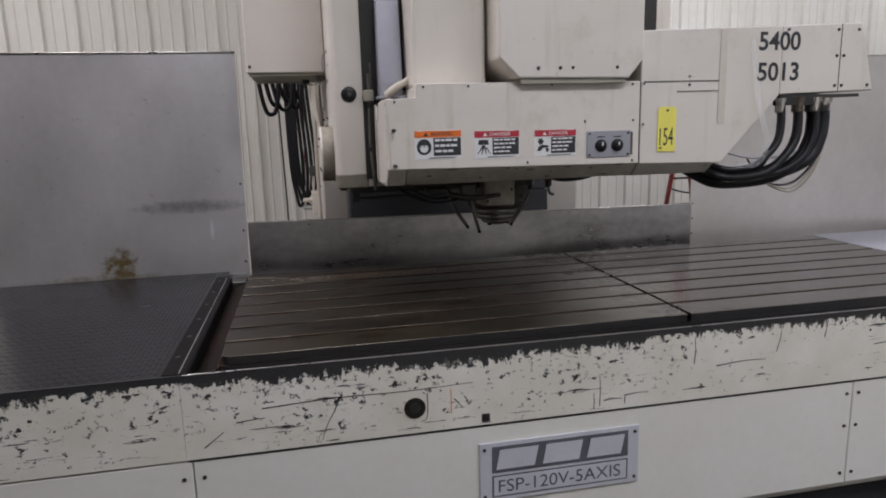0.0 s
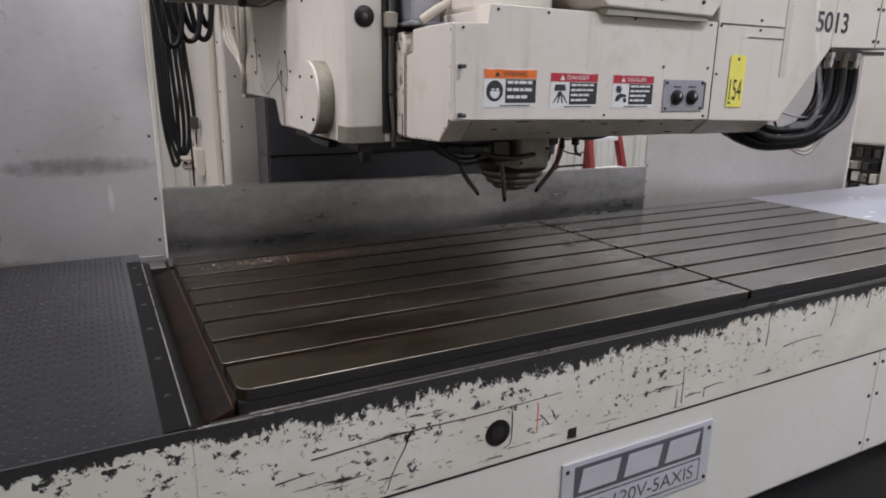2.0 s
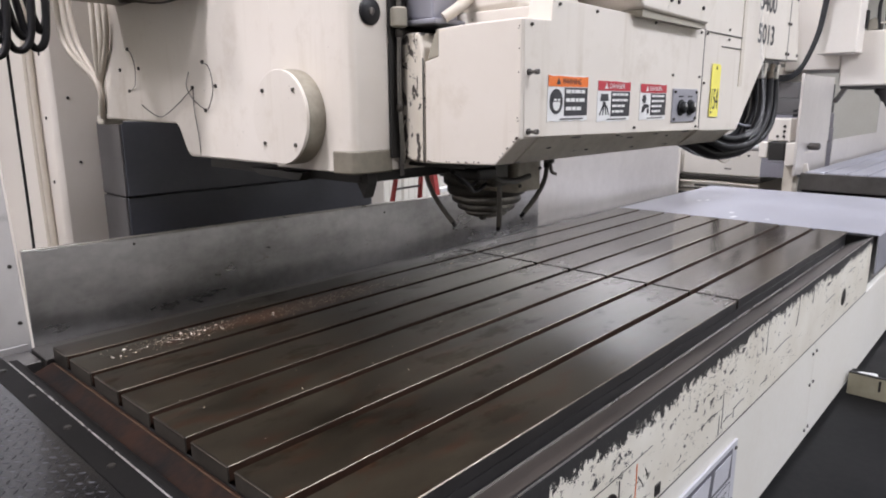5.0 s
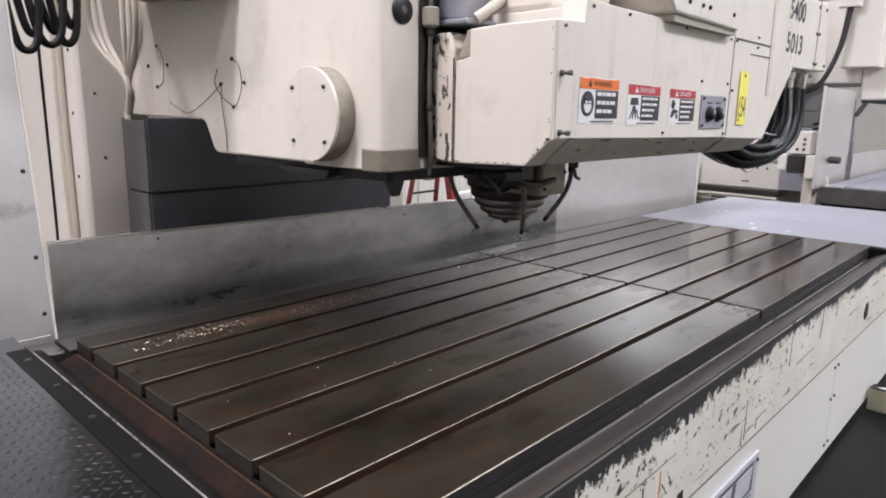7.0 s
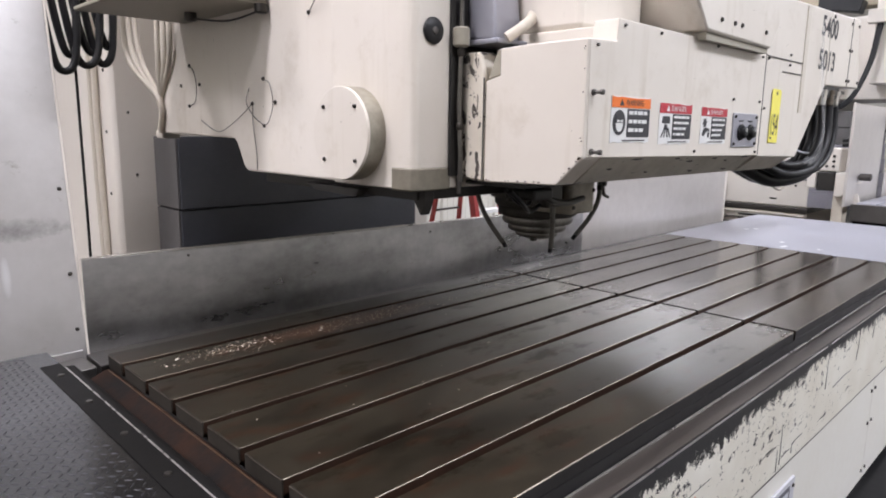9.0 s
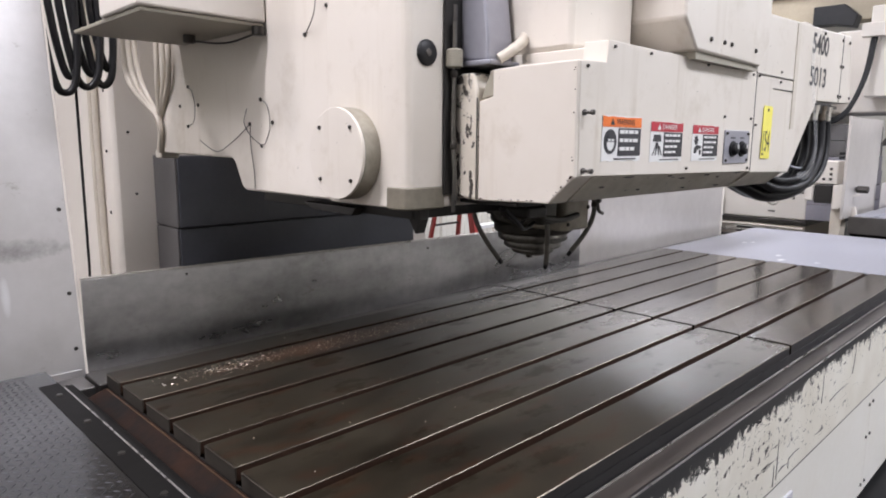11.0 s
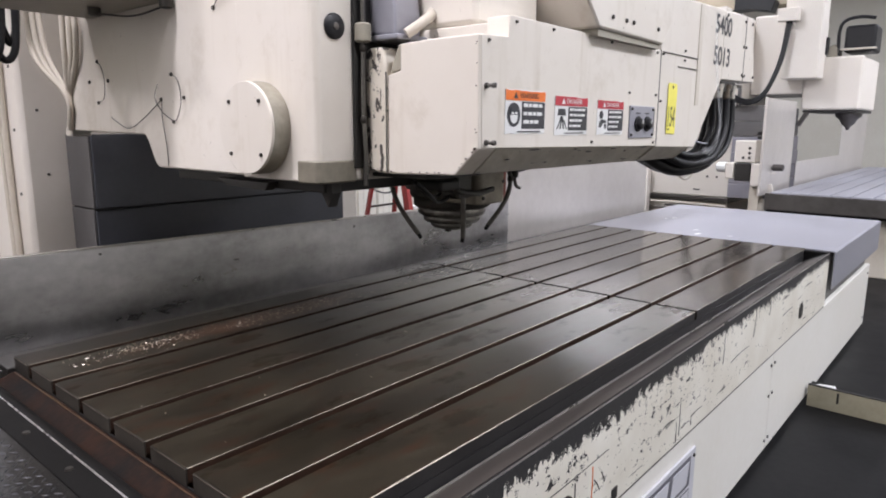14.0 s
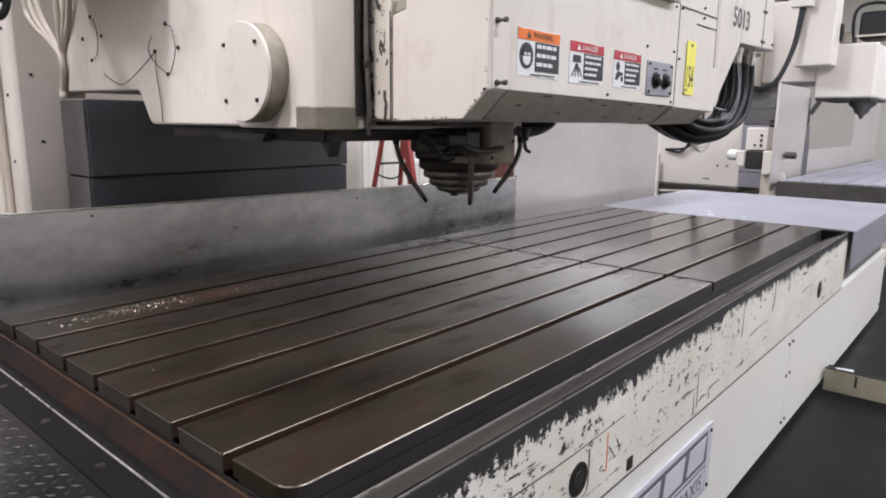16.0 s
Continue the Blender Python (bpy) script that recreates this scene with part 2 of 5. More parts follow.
def make_apron_paint():
    """Cream paint, worn to dark steel in a ragged band along the upper edge, with scratches and chips below."""
    m, nodes, links, bsdf = nodes_of("chipped_cream_paint")
    nt = m.node_tree
    geo = nt.nodes.new("ShaderNodeNewGeometry")
    sep = nt.nodes.new("ShaderNodeSeparateXYZ")
    links.new(geo.outputs["Position"], sep.inputs[0])
    z = sep.outputs[2]
    drip = noise_tex(nt, position(nt, (1, 1, 0.30)), 40.0, 7.0, 0.78)
    edge = noise_tex(nt, position(nt, (1, 1, 1)), 2.1, 3.0, 0.5)
    fine = noise_tex(nt, position(nt, (1, 1, 0.8)), 120.0, 3.0, 0.6)
    level = mathn(nt, "ADD", mathn(nt, "MULTIPLY", mathn(nt, "SUBTRACT", drip, 0.5), 0.17), mathn(nt, "MULTIPLY", mathn(nt, "SUBTRACT", edge, 0.5), 0.13))
    level = mathn(nt, "ADD", level, mathn(nt, "MULTIPLY", mathn(nt, "SUBTRACT", fine, 0.5), 0.05))
    bare = mathn(nt, "GREATER_THAN", mathn(nt, "ADD", z, level), 0.697)
    bare = mathn(nt, "MAXIMUM", bare, mathn(nt, "GREATER_THAN", z, 0.7200))
    # chips get rarer further down
    spot = noise_tex(nt, position(nt, (0.8, 1, 1.0)), 44.0, 6.0, 0.72)
    # more knocks where work is loaded, on the left half
    wear = nt.nodes.new("ShaderNodeMapRange")
    wear.inputs["From Min"].default_value, wear.inputs["From Max"].default_value = 0.5, -0.6
    links.new(sep.outputs[0], wear.inputs["Value"])
    limit = mathn(nt, "SUBTRACT", 0.877, mathn(nt, "MULTIPLY", z, 0.374))
    limit = mathn(nt, "SUBTRACT", limit, mathn(nt, "MULTIPLY", wear.outputs[0], 0.052))
    patch = noise_tex(nt, position(nt, (1, 1, 2)), 3.2, 2.0, 0.5)
    limit = mathn(nt, "SUBTRACT", limit, mathn(nt, "MULTIPLY", mathn(nt, "SUBTRACT", patch, 0.5), 0.16))
    chips = mathn(nt, "GREATER_THAN", spot, limit)
    scr = noise_tex(nt, position(nt, (0.16, 1, 1.9)), 44.0, 5.0, 0.72)
    lines = mathn(nt, "GREATER_THAN", scr, mathn(nt, "SUBTRACT", 0.668, mathn(nt, "MULTIPLY", mathn(nt, "SUBTRACT", patch, 0.42), 0.2)))
    chips = mathn(nt, "MAXIMUM", chips, lines)
    fac = mathn(nt, "MAXIMUM", bare, chips)
    stain = noise_tex(nt, position(nt), 5.0, 5.0, 0.6)
    paint = ramp(nt, 0.3, 0.7, (0.66, 0.62, 0.53), (0.78, 0.755, 0.68))
    links.new(stain, paint.inputs[0])
    steel = ramp(nt, 0.2, 0.8, (0.032, 0.031, 0.032), (0.055, 0.053, 0.053))
    links.new(fine, steel.inputs[0])
    links.new(mixc(nt, fac, paint.outputs[0], steel.outputs[0]), bsdf.inputs["Base Color"])
    links.new(mathn(nt, "MULTIPLY", fac, 0.25), bsdf.inputs["Metallic"])
    links.new(mathn(nt, "ADD", 0.40, mathn(nt, "MULTIPLY", fac, 0.06)), bsdf.inputs["Roughness"])
    links.new(mathn(nt, "SUBTRACT", 0.5, mathn(nt, "MULTIPLY", fac, 0.12)), bsdf.inputs["Specular IOR Level"])
    bump(nt, bsdf, mathn(nt, "SUBTRACT", 1.0, fac), 0.35, 0.001)
    return m


def make_chipped_cover():
    """Cream paint with a few dark chips, densest along the cover's worn edge."""
    m, nodes, links, bsdf = nodes_of("chipped_cover_paint")
    nt = m.node_tree
    spot = noise_tex(nt, position(nt, (1, 1, 0.6)), 38.0, 4.0, 0.7)
    fac = mathn(nt, "GREATER_THAN", spot, 0.568)
    stain = noise_tex(nt, position(nt), 4.0, 5.0, 0.6)
    paint = ramp(nt, 0.3, 0.7, (0.60, 0.54, 0.45), (0.74, 0.69, 0.60))
    links.new(stain, paint.inputs[0])
    links.new(mixc(nt, fac, paint.outputs[0], (0.06, 0.052, 0.045)), bsdf.inputs["Base Color"])
    bsdf.inputs["Roughness"].default_value = 0.45
    bump(nt, bsdf, mathn(nt, "SUBTRACT", 1.0, fac), 0.3, 0.001)
    return m


def make_used_paint():
    """Cream paint with faint oil runs, hand smudges and sparse small knocks."""
    m, nodes, links, bsdf = nodes_of("used_cream_paint")
    nt = m.node_tree
    base = ramp(nt, 0.3, 0.7, (0.655, 0.603, 0.533), (0.725, 0.678, 0.617))
    links.new(noise_tex(nt, position(nt), 2.2, 6.0, 0.6), base.inputs[0])
    runs = ramp(nt, 0.58, 0.76, (0, 0, 0), (1, 1, 1))
    links.new(noise_tex(nt, position(nt, (1, 1, 0.08)), 16.0, 4.0, 0.6), runs.inputs[0])
    smudge = ramp(nt, 0.56, 0.78, (0, 0, 0), (1, 1, 1))
    links.new(noise_tex(nt, position(nt), 7.0, 6.0, 0.7), smudge.inputs[0])
    dirt = mathn(nt, "ADD", mathn(nt, "MULTIPLY", runs.outputs[0], 0.32), mathn(nt, "MULTIPLY", smudge.outputs[0], 0.38), True)
    col = mixc(nt, dirt, base.outputs[0], (0.42, 0.35, 0.25))
    knock = mathn(nt, "GREATER_THAN", noise_tex(nt, position(nt), 62.0, 5.0, 0.7), 0.712)
    links.new(mixc(nt, knock, col, (0.07, 0.055, 0.04)), bsdf.inputs["Base Color"])
    links.new(mathn(nt, "ADD", 0.36, mathn(nt, "MULTIPLY", dirt, 0.4)), bsdf.inputs["Roughness"])
    bump(nt, bsdf, noise_tex(nt, position(nt), 90.0, 3.0, 0.6), 0.05, 0.001)
    return m


def make_chamfer_paint():
    """Dirty cream underside with oil streaks."""
    m, nodes, links, bsdf = nodes_of("oil_streaked_paint")
    nt = m.node_tree
    a = noise_tex(nt, position(nt, (1, 1, 1)), 7.0, 6.0, 0.7)
    b = noise_tex(nt, position(nt, (0.5, 3, 3)), 30.0, 4.0, 0.7)
    c = ramp(nt, 0.34, 0.66, (0.46, 0.42, 0.34), (0.70, 0.655, 0.565))
    links.new(a, c.inputs[0])
    fac = mathn(nt, "GREATER_THAN", b, 0.66)
    links.new(mixc(nt, fac, c.outputs[0], (0.045, 0.04, 0.035)), bsdf.inputs["Base Color"])
    bsdf.inputs["Roughness"].default_value = 0.45
    return m


def make_splash(name, stretch, low, high, metal, r0, r1, blots=()):
    """Brushed stainless, smeared with dried coolant; blots are stains, scuffs and paler patches of their own shape."""
    m, nodes, links, bsdf = nodes_of(name)
    nt = m.node_tree
    a = noise_tex(nt, position(nt, stretch), 2.4, 6.0, 0.6)
    b = noise_tex(nt, position(nt, (1, 1, 1)), 24.0, 4.0, 0.6)
    c = ramp(nt, 0.34, 0.68, low, high)
    links.new(mathn(nt, "ADD", mathn(nt, "MULTIPLY", a, 0.8), mathn(nt, "MULTIPLY", b, 0.2)), c.inputs[0])
    d = noise_tex(nt, position(nt, (1, 1, 1.4)), 16.0, 5.0, 0.7)
    spots = ramp(nt, 0.63, 0.72, (0, 0, 0), (1, 1, 1))
    links.new(d, spots.inputs[0])
    col = mixc(nt, mathn(nt, "MULTIPLY", spots.outputs[0], 0.45), c.outputs[0], (0.20, 0.17, 0.13))
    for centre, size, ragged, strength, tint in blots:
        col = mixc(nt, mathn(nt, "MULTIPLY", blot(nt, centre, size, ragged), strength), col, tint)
    links.new(col, bsdf.inputs["Base Color"])
    bsdf.inputs["Metallic"].default_value = metal
    links.new(mathn(nt, "ADD", r0, mathn(nt, "MULTIPLY", a, r1), True), bsdf.inputs["Roughness"])
    return m


table_steel, apron_paint, chipped_cover, chamfer_paint, splash_steel = make_table_steel(), make_apron_paint(), make_chipped_cover(), make_chamfer_paint(), make_splash("smeared_stainless", (0.55, 1, 1.5), (0.21, 0.206, 0.203), (0.54, 0.531, 0.53), 0.92, 0.14, 0.34)
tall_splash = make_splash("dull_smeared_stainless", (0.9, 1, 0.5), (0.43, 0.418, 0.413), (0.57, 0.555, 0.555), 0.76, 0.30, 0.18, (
    # a paler patch, a grey scuff, brown stains and a thin pale streak
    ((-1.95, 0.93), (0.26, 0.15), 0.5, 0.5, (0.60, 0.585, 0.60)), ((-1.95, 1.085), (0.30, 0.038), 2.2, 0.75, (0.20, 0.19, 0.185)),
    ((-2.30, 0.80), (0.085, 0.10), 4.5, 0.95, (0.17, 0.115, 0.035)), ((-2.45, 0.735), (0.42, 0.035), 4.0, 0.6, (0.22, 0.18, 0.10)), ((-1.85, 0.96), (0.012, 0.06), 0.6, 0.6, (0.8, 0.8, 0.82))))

used_cream = make_used_paint()

clear_plastic, _n, _l, _b = nodes_of("clear_plastic_wrap")
_b.inputs["Base Color"].default_value, _b.inputs["Roughness"].default_value, _b.inputs["Alpha"].default_value = (0.85, 0.86, 0.88, 1), 0.12, 0.1

tube_glow, _n, _l, _b = nodes_of("lamp_tube")
_b.inputs["Emission Color"].default_value, _b.inputs["Emission Strength"].default_value = (1, 0.97, 0.93, 1), 6.0

# ---- mesh helpers ----
ORIGIN = {}


def thing(name, loc, label, category, group="", kind=""):
    ob = new(name)
    ob.empty_display_size = 0.05
    ob.location = loc
    ORIGIN[ob] = Vector(loc)
    return tagged(ob, label, category, group, kind)


def mesh_of(name, bm, material, origin, smooth=True):
    bmesh.ops.translate(bm, verts=bm.verts, vec=-origin)
    bmesh.ops.recalc_face_normals(bm, faces=bm.faces)
    me = bpy.data.meshes.new(name)
    if smooth:
        for f in bm.faces:
            f.smooth = True
        for e in bm.edges:
            if len(e.link_faces) != 2:
                e.smooth = False
                continue
            a, b = sorted(f.calc_area() for f in e.link_faces)
            if e.calc_face_angle(0) > (0.95 if b < 5 * a else 0.12):
                e.smooth = False
    bm.to_mesh(me)
    bm.free()
    me.materials.append(material)
    return me


def part(name, bm, material, parent, label=""):
    """Links a bmesh in world coordinates as one mesh under a thing or a part."""
    o = ORIGIN[parent]
    ob = new(name, mesh_of(name, bm, material, o))
    ob.parent = parent
    ORIGIN[ob] = o
    if label:
        ob["label"] = label
    return ob


def single(name, bm, material, label, category, group="", kind=""):
    """A thing that is one mesh, with its origin at its base."""
    xs, ys, zs = zip(*(v.co for v in bm.verts))
    o = Vector(((min(xs) + max(xs)) / 2, (min(ys) + max(ys)) / 2, min(zs)))
    ob = new(name, mesh_of(name, bm, material, o))
    ob.location = o
    ORIGIN[ob] = o
    return tagged(ob, label, category, group, kind)


def box(x0, x1, y0, y1, z0, z1, r=0.0, seg=2, bm=None):
    own = bmesh.new()
    bmesh.ops.create_cube(own, size=1.0)
    for v in own.verts:
        v.co = (x0 + (v.co.x + 0.5) * (x1 - x0), y0 + (v.co.y + 0.5) * (y1 - y0), z0 + (v.co.z + 0.5) * (z1 - z0))
    if r:
        bmesh.ops.bevel(own, geom=own.edges[:], offset=r, segments=seg, affect="EDGES", profile=0.5)
    return join(bm, own)


def join(bm, own):
    if bm is None:
        return own
    me = bpy.data.meshes.new("tmp")
    own.to_mesh(me)
    own.free()
    bm.from_mesh(me)
    bpy.data.meshes.remove(me)
    return bm


def prism(profile, axis, a, b, r=0.0, seg=2, bm=None):
    """A profile of 2D points, extruded along an axis: x takes (y, z), y takes (x, z), z takes (x, y)."""
    own = bmesh.new()

    def at(p, t):
        return {"x": (t, p[0], p[1]), "y": (p[0], t, p[1]), "z": (p[0], p[1], t)}[axis]

    lo = [own.verts.new(at(p, a)) for p in profile]
    hi = [own.verts.new(at(p, b)) for p in profile]
    n = len(profile)
    own.faces.new(lo)
    own.faces.new(hi[::-1])
    for i in range(n):
        own.faces.new((lo[i], hi[i], hi[(i + 1) % n], lo[(i + 1) % n]))
    bmesh.ops.recalc_face_normals(own, faces=own.faces)
    if r:
        bmesh.ops.bevel(own, geom=own.edges[:], offset=r, segments=seg, affect="EDGES", profile=0.5)
    return join(bm, own)


def lathe(profile, centre, axis="z", seg=32, bm=None):
    """Turns (radius, height) points round an axis through centre."""
    own = bmesh.new()
    rings = []
    for rad, h in profile:
        ring = []
        for k in range(seg):
            c, s = math.cos(2 * math.pi * k / seg) * rad, math.sin(2 * math.pi * k / seg) * rad
            p = {"z": (c, s, h), "x": (h, c, s), "y": (s, h, c)}[axis]
            ring.append(own.verts.new(Vector(centre) + Vector(p)))
        rings.append(ring)
    for a, b in zip(rings, rings[1:]):
        for k in range(seg):
            own.faces.new((a[k], a[(k + 1) % seg], b[(k + 1) % seg], b[k]))
    own.faces.new(rings[0][::-1])
    own.faces.new(rings[-1])
    return join(bm, own)


def smooth_path(pts, n=10):
    """A Catmull-Rom line through the points."""
    p = [Vector(q) for q in pts]
    p = [2 * p[0] - p[1], *p, 2 * p[-1] - p[-2]]
    out = []
    for i in range(1, len(p) - 2):
        for k in range(n):
            t = k / n
            out.append(0.5 * (2 * p[i] + (p[i + 1] - p[i - 1]) * t + (2 * p[i - 1] - 5 * p[i] + 4 * p[i + 1] - p[i + 2]) * t * t + (3 * p[i] - p[i - 1] - 3 * p[i + 1] + p[i + 2]) * t**3))
    return out + [p[-2]]


def tube(pts, radius, seg=10, n=8, bm=None, taper=1.0):
    own = bmesh.new()
    line = smooth_path(pts, n)
    rings, a = [], Vector((0.31, 0.12, 0.94))
    for i, c in enumerate(line):
        d = (line[min(i + 1, len(line) - 1)] - line[max(i - 1, 0)]).normalized()
        a = a - d * a.dot(d)
        if a.length < 0.05:
            a = d.orthogonal()
        a.normalize()
        b = d.cross(a)
        rad = radius * (1 + (taper - 1) * i / (len(line) - 1))
        rings.append([own.verts.new(c + rad * (math.cos(2 * math.pi * k / seg) * a + math.sin(2 * math.pi * k / seg) * b)) for k in range(seg)])
    for r0, r1 in zip(rings, rings[1:]):
        for k in range(seg):
            own.faces.new((r0[k], r0[(k + 1) % seg], r1[(k + 1) % seg], r1[k]))
    own.faces.new(rings[0][::-1])
    own.faces.new(rings[-1])
    return join(bm, own)


def lettering(text, height, width, m, depth=0.0008, bold=0.0):
    """Text as a mesh in the plane of m (x right, y up), scaled to a height and width, its lower left corner at m's origin."""
    cu = bpy.data.curves.new("text", "FONT")
    cu.body, cu.extrude, cu.offset = text, 0.0, bold
    tmp = new("text", cu)
    me = bpy.data.meshes.new_from_object(tmp.evaluated_get(bpy.context.evaluated_depsgraph_get()))
    bpy.data.objects.remove(tmp)
    bpy.data.curves.remove(cu)
    bm = bmesh.new()
    bm.from_mesh(me)
    bpy.data.meshes.remove(me)
    x0, x1 = min(v.co.x for v in bm.verts), max(v.co.x for v in bm.verts)
    y0, y1 = min(v.co.y for v in bm.verts), max(v.co.y for v in bm.verts)
    for v in bm.verts:
        v.co = m @ Vector(((v.co.x - x0) / (x1 - x0) * width, (v.co.y - y0) / (y1 - y0) * height, depth))
    return bm


FRONT = Matrix(((1, 0, 0, 0), (0, 0, -1, 0), (0, 1, 0, 0), (0, 0, 0, 1)))  # x right, y up, out of the wall towards -y


def on_front(x, y, z):
    return Matrix.Translation((x, y, z)) @ FRONT


def screw_head(x, y, z, r=0.006, axis="y", out=-1, bm=None):
    prof = [(r * 0.2, out * 0.005), (r * 0.8, out * 0.0045), (r, out * 0.002), (r, 0.0)]
    return lathe(prof, (x, y, z), axis, 10, bm)

# ---- the hall ----
WALL_Y = 4.6


def hall():
    g = box(-8, 16, -8, 7, -0.3, 0.0)
    single("floor", g, concrete, "dark grey worn concrete shop floor with oily patches", "floor", kind="structure")
    single("ceiling", box(-8, 16, -8, 7, 5.2, 5.4), ceiling_paint, "grey metal roof deck", "ceiling", kind="structure")
    single("wall_left", box(-8.2, -8.0, -8, 7, 0, 5.2), wall_paint, "plain cream metal shop wall", "wall", kind="structure")
    single("wall_right", box(16.0, 16.2, -8, 7, 0, 5.2), wall_paint, "plain cream metal shop wall", "wall", kind="structure")
    # unseen: dark front wall and pale partition shape the steel guards' reflections
    single("wall_front", box(-8, 16, -8.2, -8.0, 0, 5.2), dark_wall, "plain dark wall out of view, keeps the steel's reflections dark", "wall", kind="structure")
    single("reflection_partition", box(-1.3, 16, -5.7, -5.55, 0, 5.2), wall_paint, "pale partition added out of view to brighten the steel", "wall", kind="structure")
    wall = thing("wall_back", (4, WALL_Y, 0), "cream ribbed sheet-metal wall", "wall", kind="structure")
    part("backing", box(-8, 16, WALL_Y, WALL_Y + 0.15, 0, 5.2), wall_paint, wall)
    ribs = None
    x = -7.9
    while x < 15.9:
        ribs = prism([(x - 0.025, WALL_Y), (x - 0.012, WALL_Y - 0.035), (x + 0.012, WALL_Y - 0.035), (x + 0.025, WALL_Y)], "z", 0.0, 5.2, bm=ribs)
        for q in (0.10, 0.20):
            ribs = prism([(x + q - 0.012, WALL_Y), (x + q - 0.006, WALL_Y - 0.008), (x + q + 0.006, WALL_Y - 0.008), (x + q + 0.012, WALL_Y)], "z", 0.0, 5.2, bm=ribs)
        x += 0.305
    part("rib", ribs, wall_paint, wall)
    for bx in (-5.0, 0.5, 6.0, 11.5):
        bm = box(bx - 0.1, bx + 0.1, -8, WALL_Y - 0.05, 5.16, 5.2)
        bm = box(bx - 0.012, bx + 0.012, -8, WALL_Y - 0.05, 4.94, 5.16, bm=bm)
        bm = box(bx - 0.1, bx + 0.1, -8, WALL_Y - 0.05, 4.9, 4.94, bm=bm)
        single("roof_beam", bm, beam_paint, "dark steel roof beam under the deck", "beam", kind="structure")
    # fixture bodies added round the unseen lamps
    for lx, ly in LAMP_ROWS:
        fix = thing("added_ceiling_light", (lx, ly, 4.86), "long white ceiling light with glowing tubes, added out of view", "lamp", "ceiling lights")
        part("housing", prism([(ly - 0.26, 4.87), (ly - 0.12, 4.97), (ly + 0.12, 4.97), (ly + 0.26, 4.87)], "x", lx - 0.78, lx + 0.78), label_white, fix)
        for k in (-0.14, 0.0, 0.14):
            part("tube", lathe([(0.013, -0.74), (0.018, -0.72), (0.018, 0.72), (0.013, 0.74)], (lx, ly + k, 4.852), "x", 10), tube_glow, fix, "glowing white tube")
        for k in (-0.6, 0.6):
            part("hanger", tube([(lx + k, ly, 4.97), (lx + k, ly, 5.2)], 0.006, 6, 2), aluminium, fix)


hall()

# ---- the milling machine: bed and table ----
TOP = 0.75
SLOTS = [0.16 * k for k in range(7)]
FRONT_Y, BACK_Y = -0.152, 1.075
WEST, EAST = -1.665, 1.581


def bed():
    b = thing("machine_bed", (0.3, 0.4, 0), "long cream-painted steel machine bed with screwed front panels", "machine bed")
    part("body", box(-2.75, 3.05, -0.236, 1.1, 0.0, 0.452, 0.004), bed_white, b)
    for x0, x1 in ((-2.74, -1.763), (-1.759, 0.636), (0.640, 3.04)):
        part("panel", box(x0, x1, -0.262, -0.236, 0.035, 0.456, 0.003), bed_white, b)
    for sx in (0.612, 0.664):
        for sz in (0.08, 0.278, 0.41):
            part("screw", screw_head(sx, -0.262, sz, 0.007), screw_dark, b)
    for sx in (-1.79, -1.73, 2.98):
        for sz in (0.09, 0.40):
            part("screw", screw_head(sx, -0.262, sz, 0.007), screw_dark, b)
    part("plinth", box(-2.7, 3.0, -0.22, 1.08, 0.0, 0.034), dark_steel, b)
    # nameplate
    plate = part("nameplate", box(-0.843, -0.254, -0.270, -0.2625, 0.178, 0.396, 0.002), plate_grey, b, "grey etched metal nameplate with raised border")
    part("recess", box(-0.800, -0.297, -0.2715, -0.2702, 0.284, 0.381), plate_dark, plate)
    part("recess", box(-0.800, -0.297, -0.2715, -0.2702, 0.194, 0.274), plate_dark, plate)
    part("recess_face", box(-0.794, -0.303, -0.2722, -0.2716, 0.199, 0.269), plate_grey, plate)
    # logo, as plain blocks
    for x0, x1 in ((-0.785, -0.633), (-0.617, -0.469), (-0.453, -0.311)):
        part("logo_block", prism([(x0, 0.297), (x1 - 0.014, 0.297), (x1, 0.368), (x0 + 0.014, 0.368)], "y", -0.2730, -0.2716), plate_grey, plate)
    part("lettering", lettering("FSP-120V-5AXIS", 0.046, 0.452, on_front(-0.778, -0.2723, 0.211)), plate_dark, plate)
    for sx in (-0.826, -0.271):
        for sz in (0.199, 0.373):
            part("screw", screw_head(sx, -0.270, sz, 0.006), screw_dark, plate)
    return b


bed()


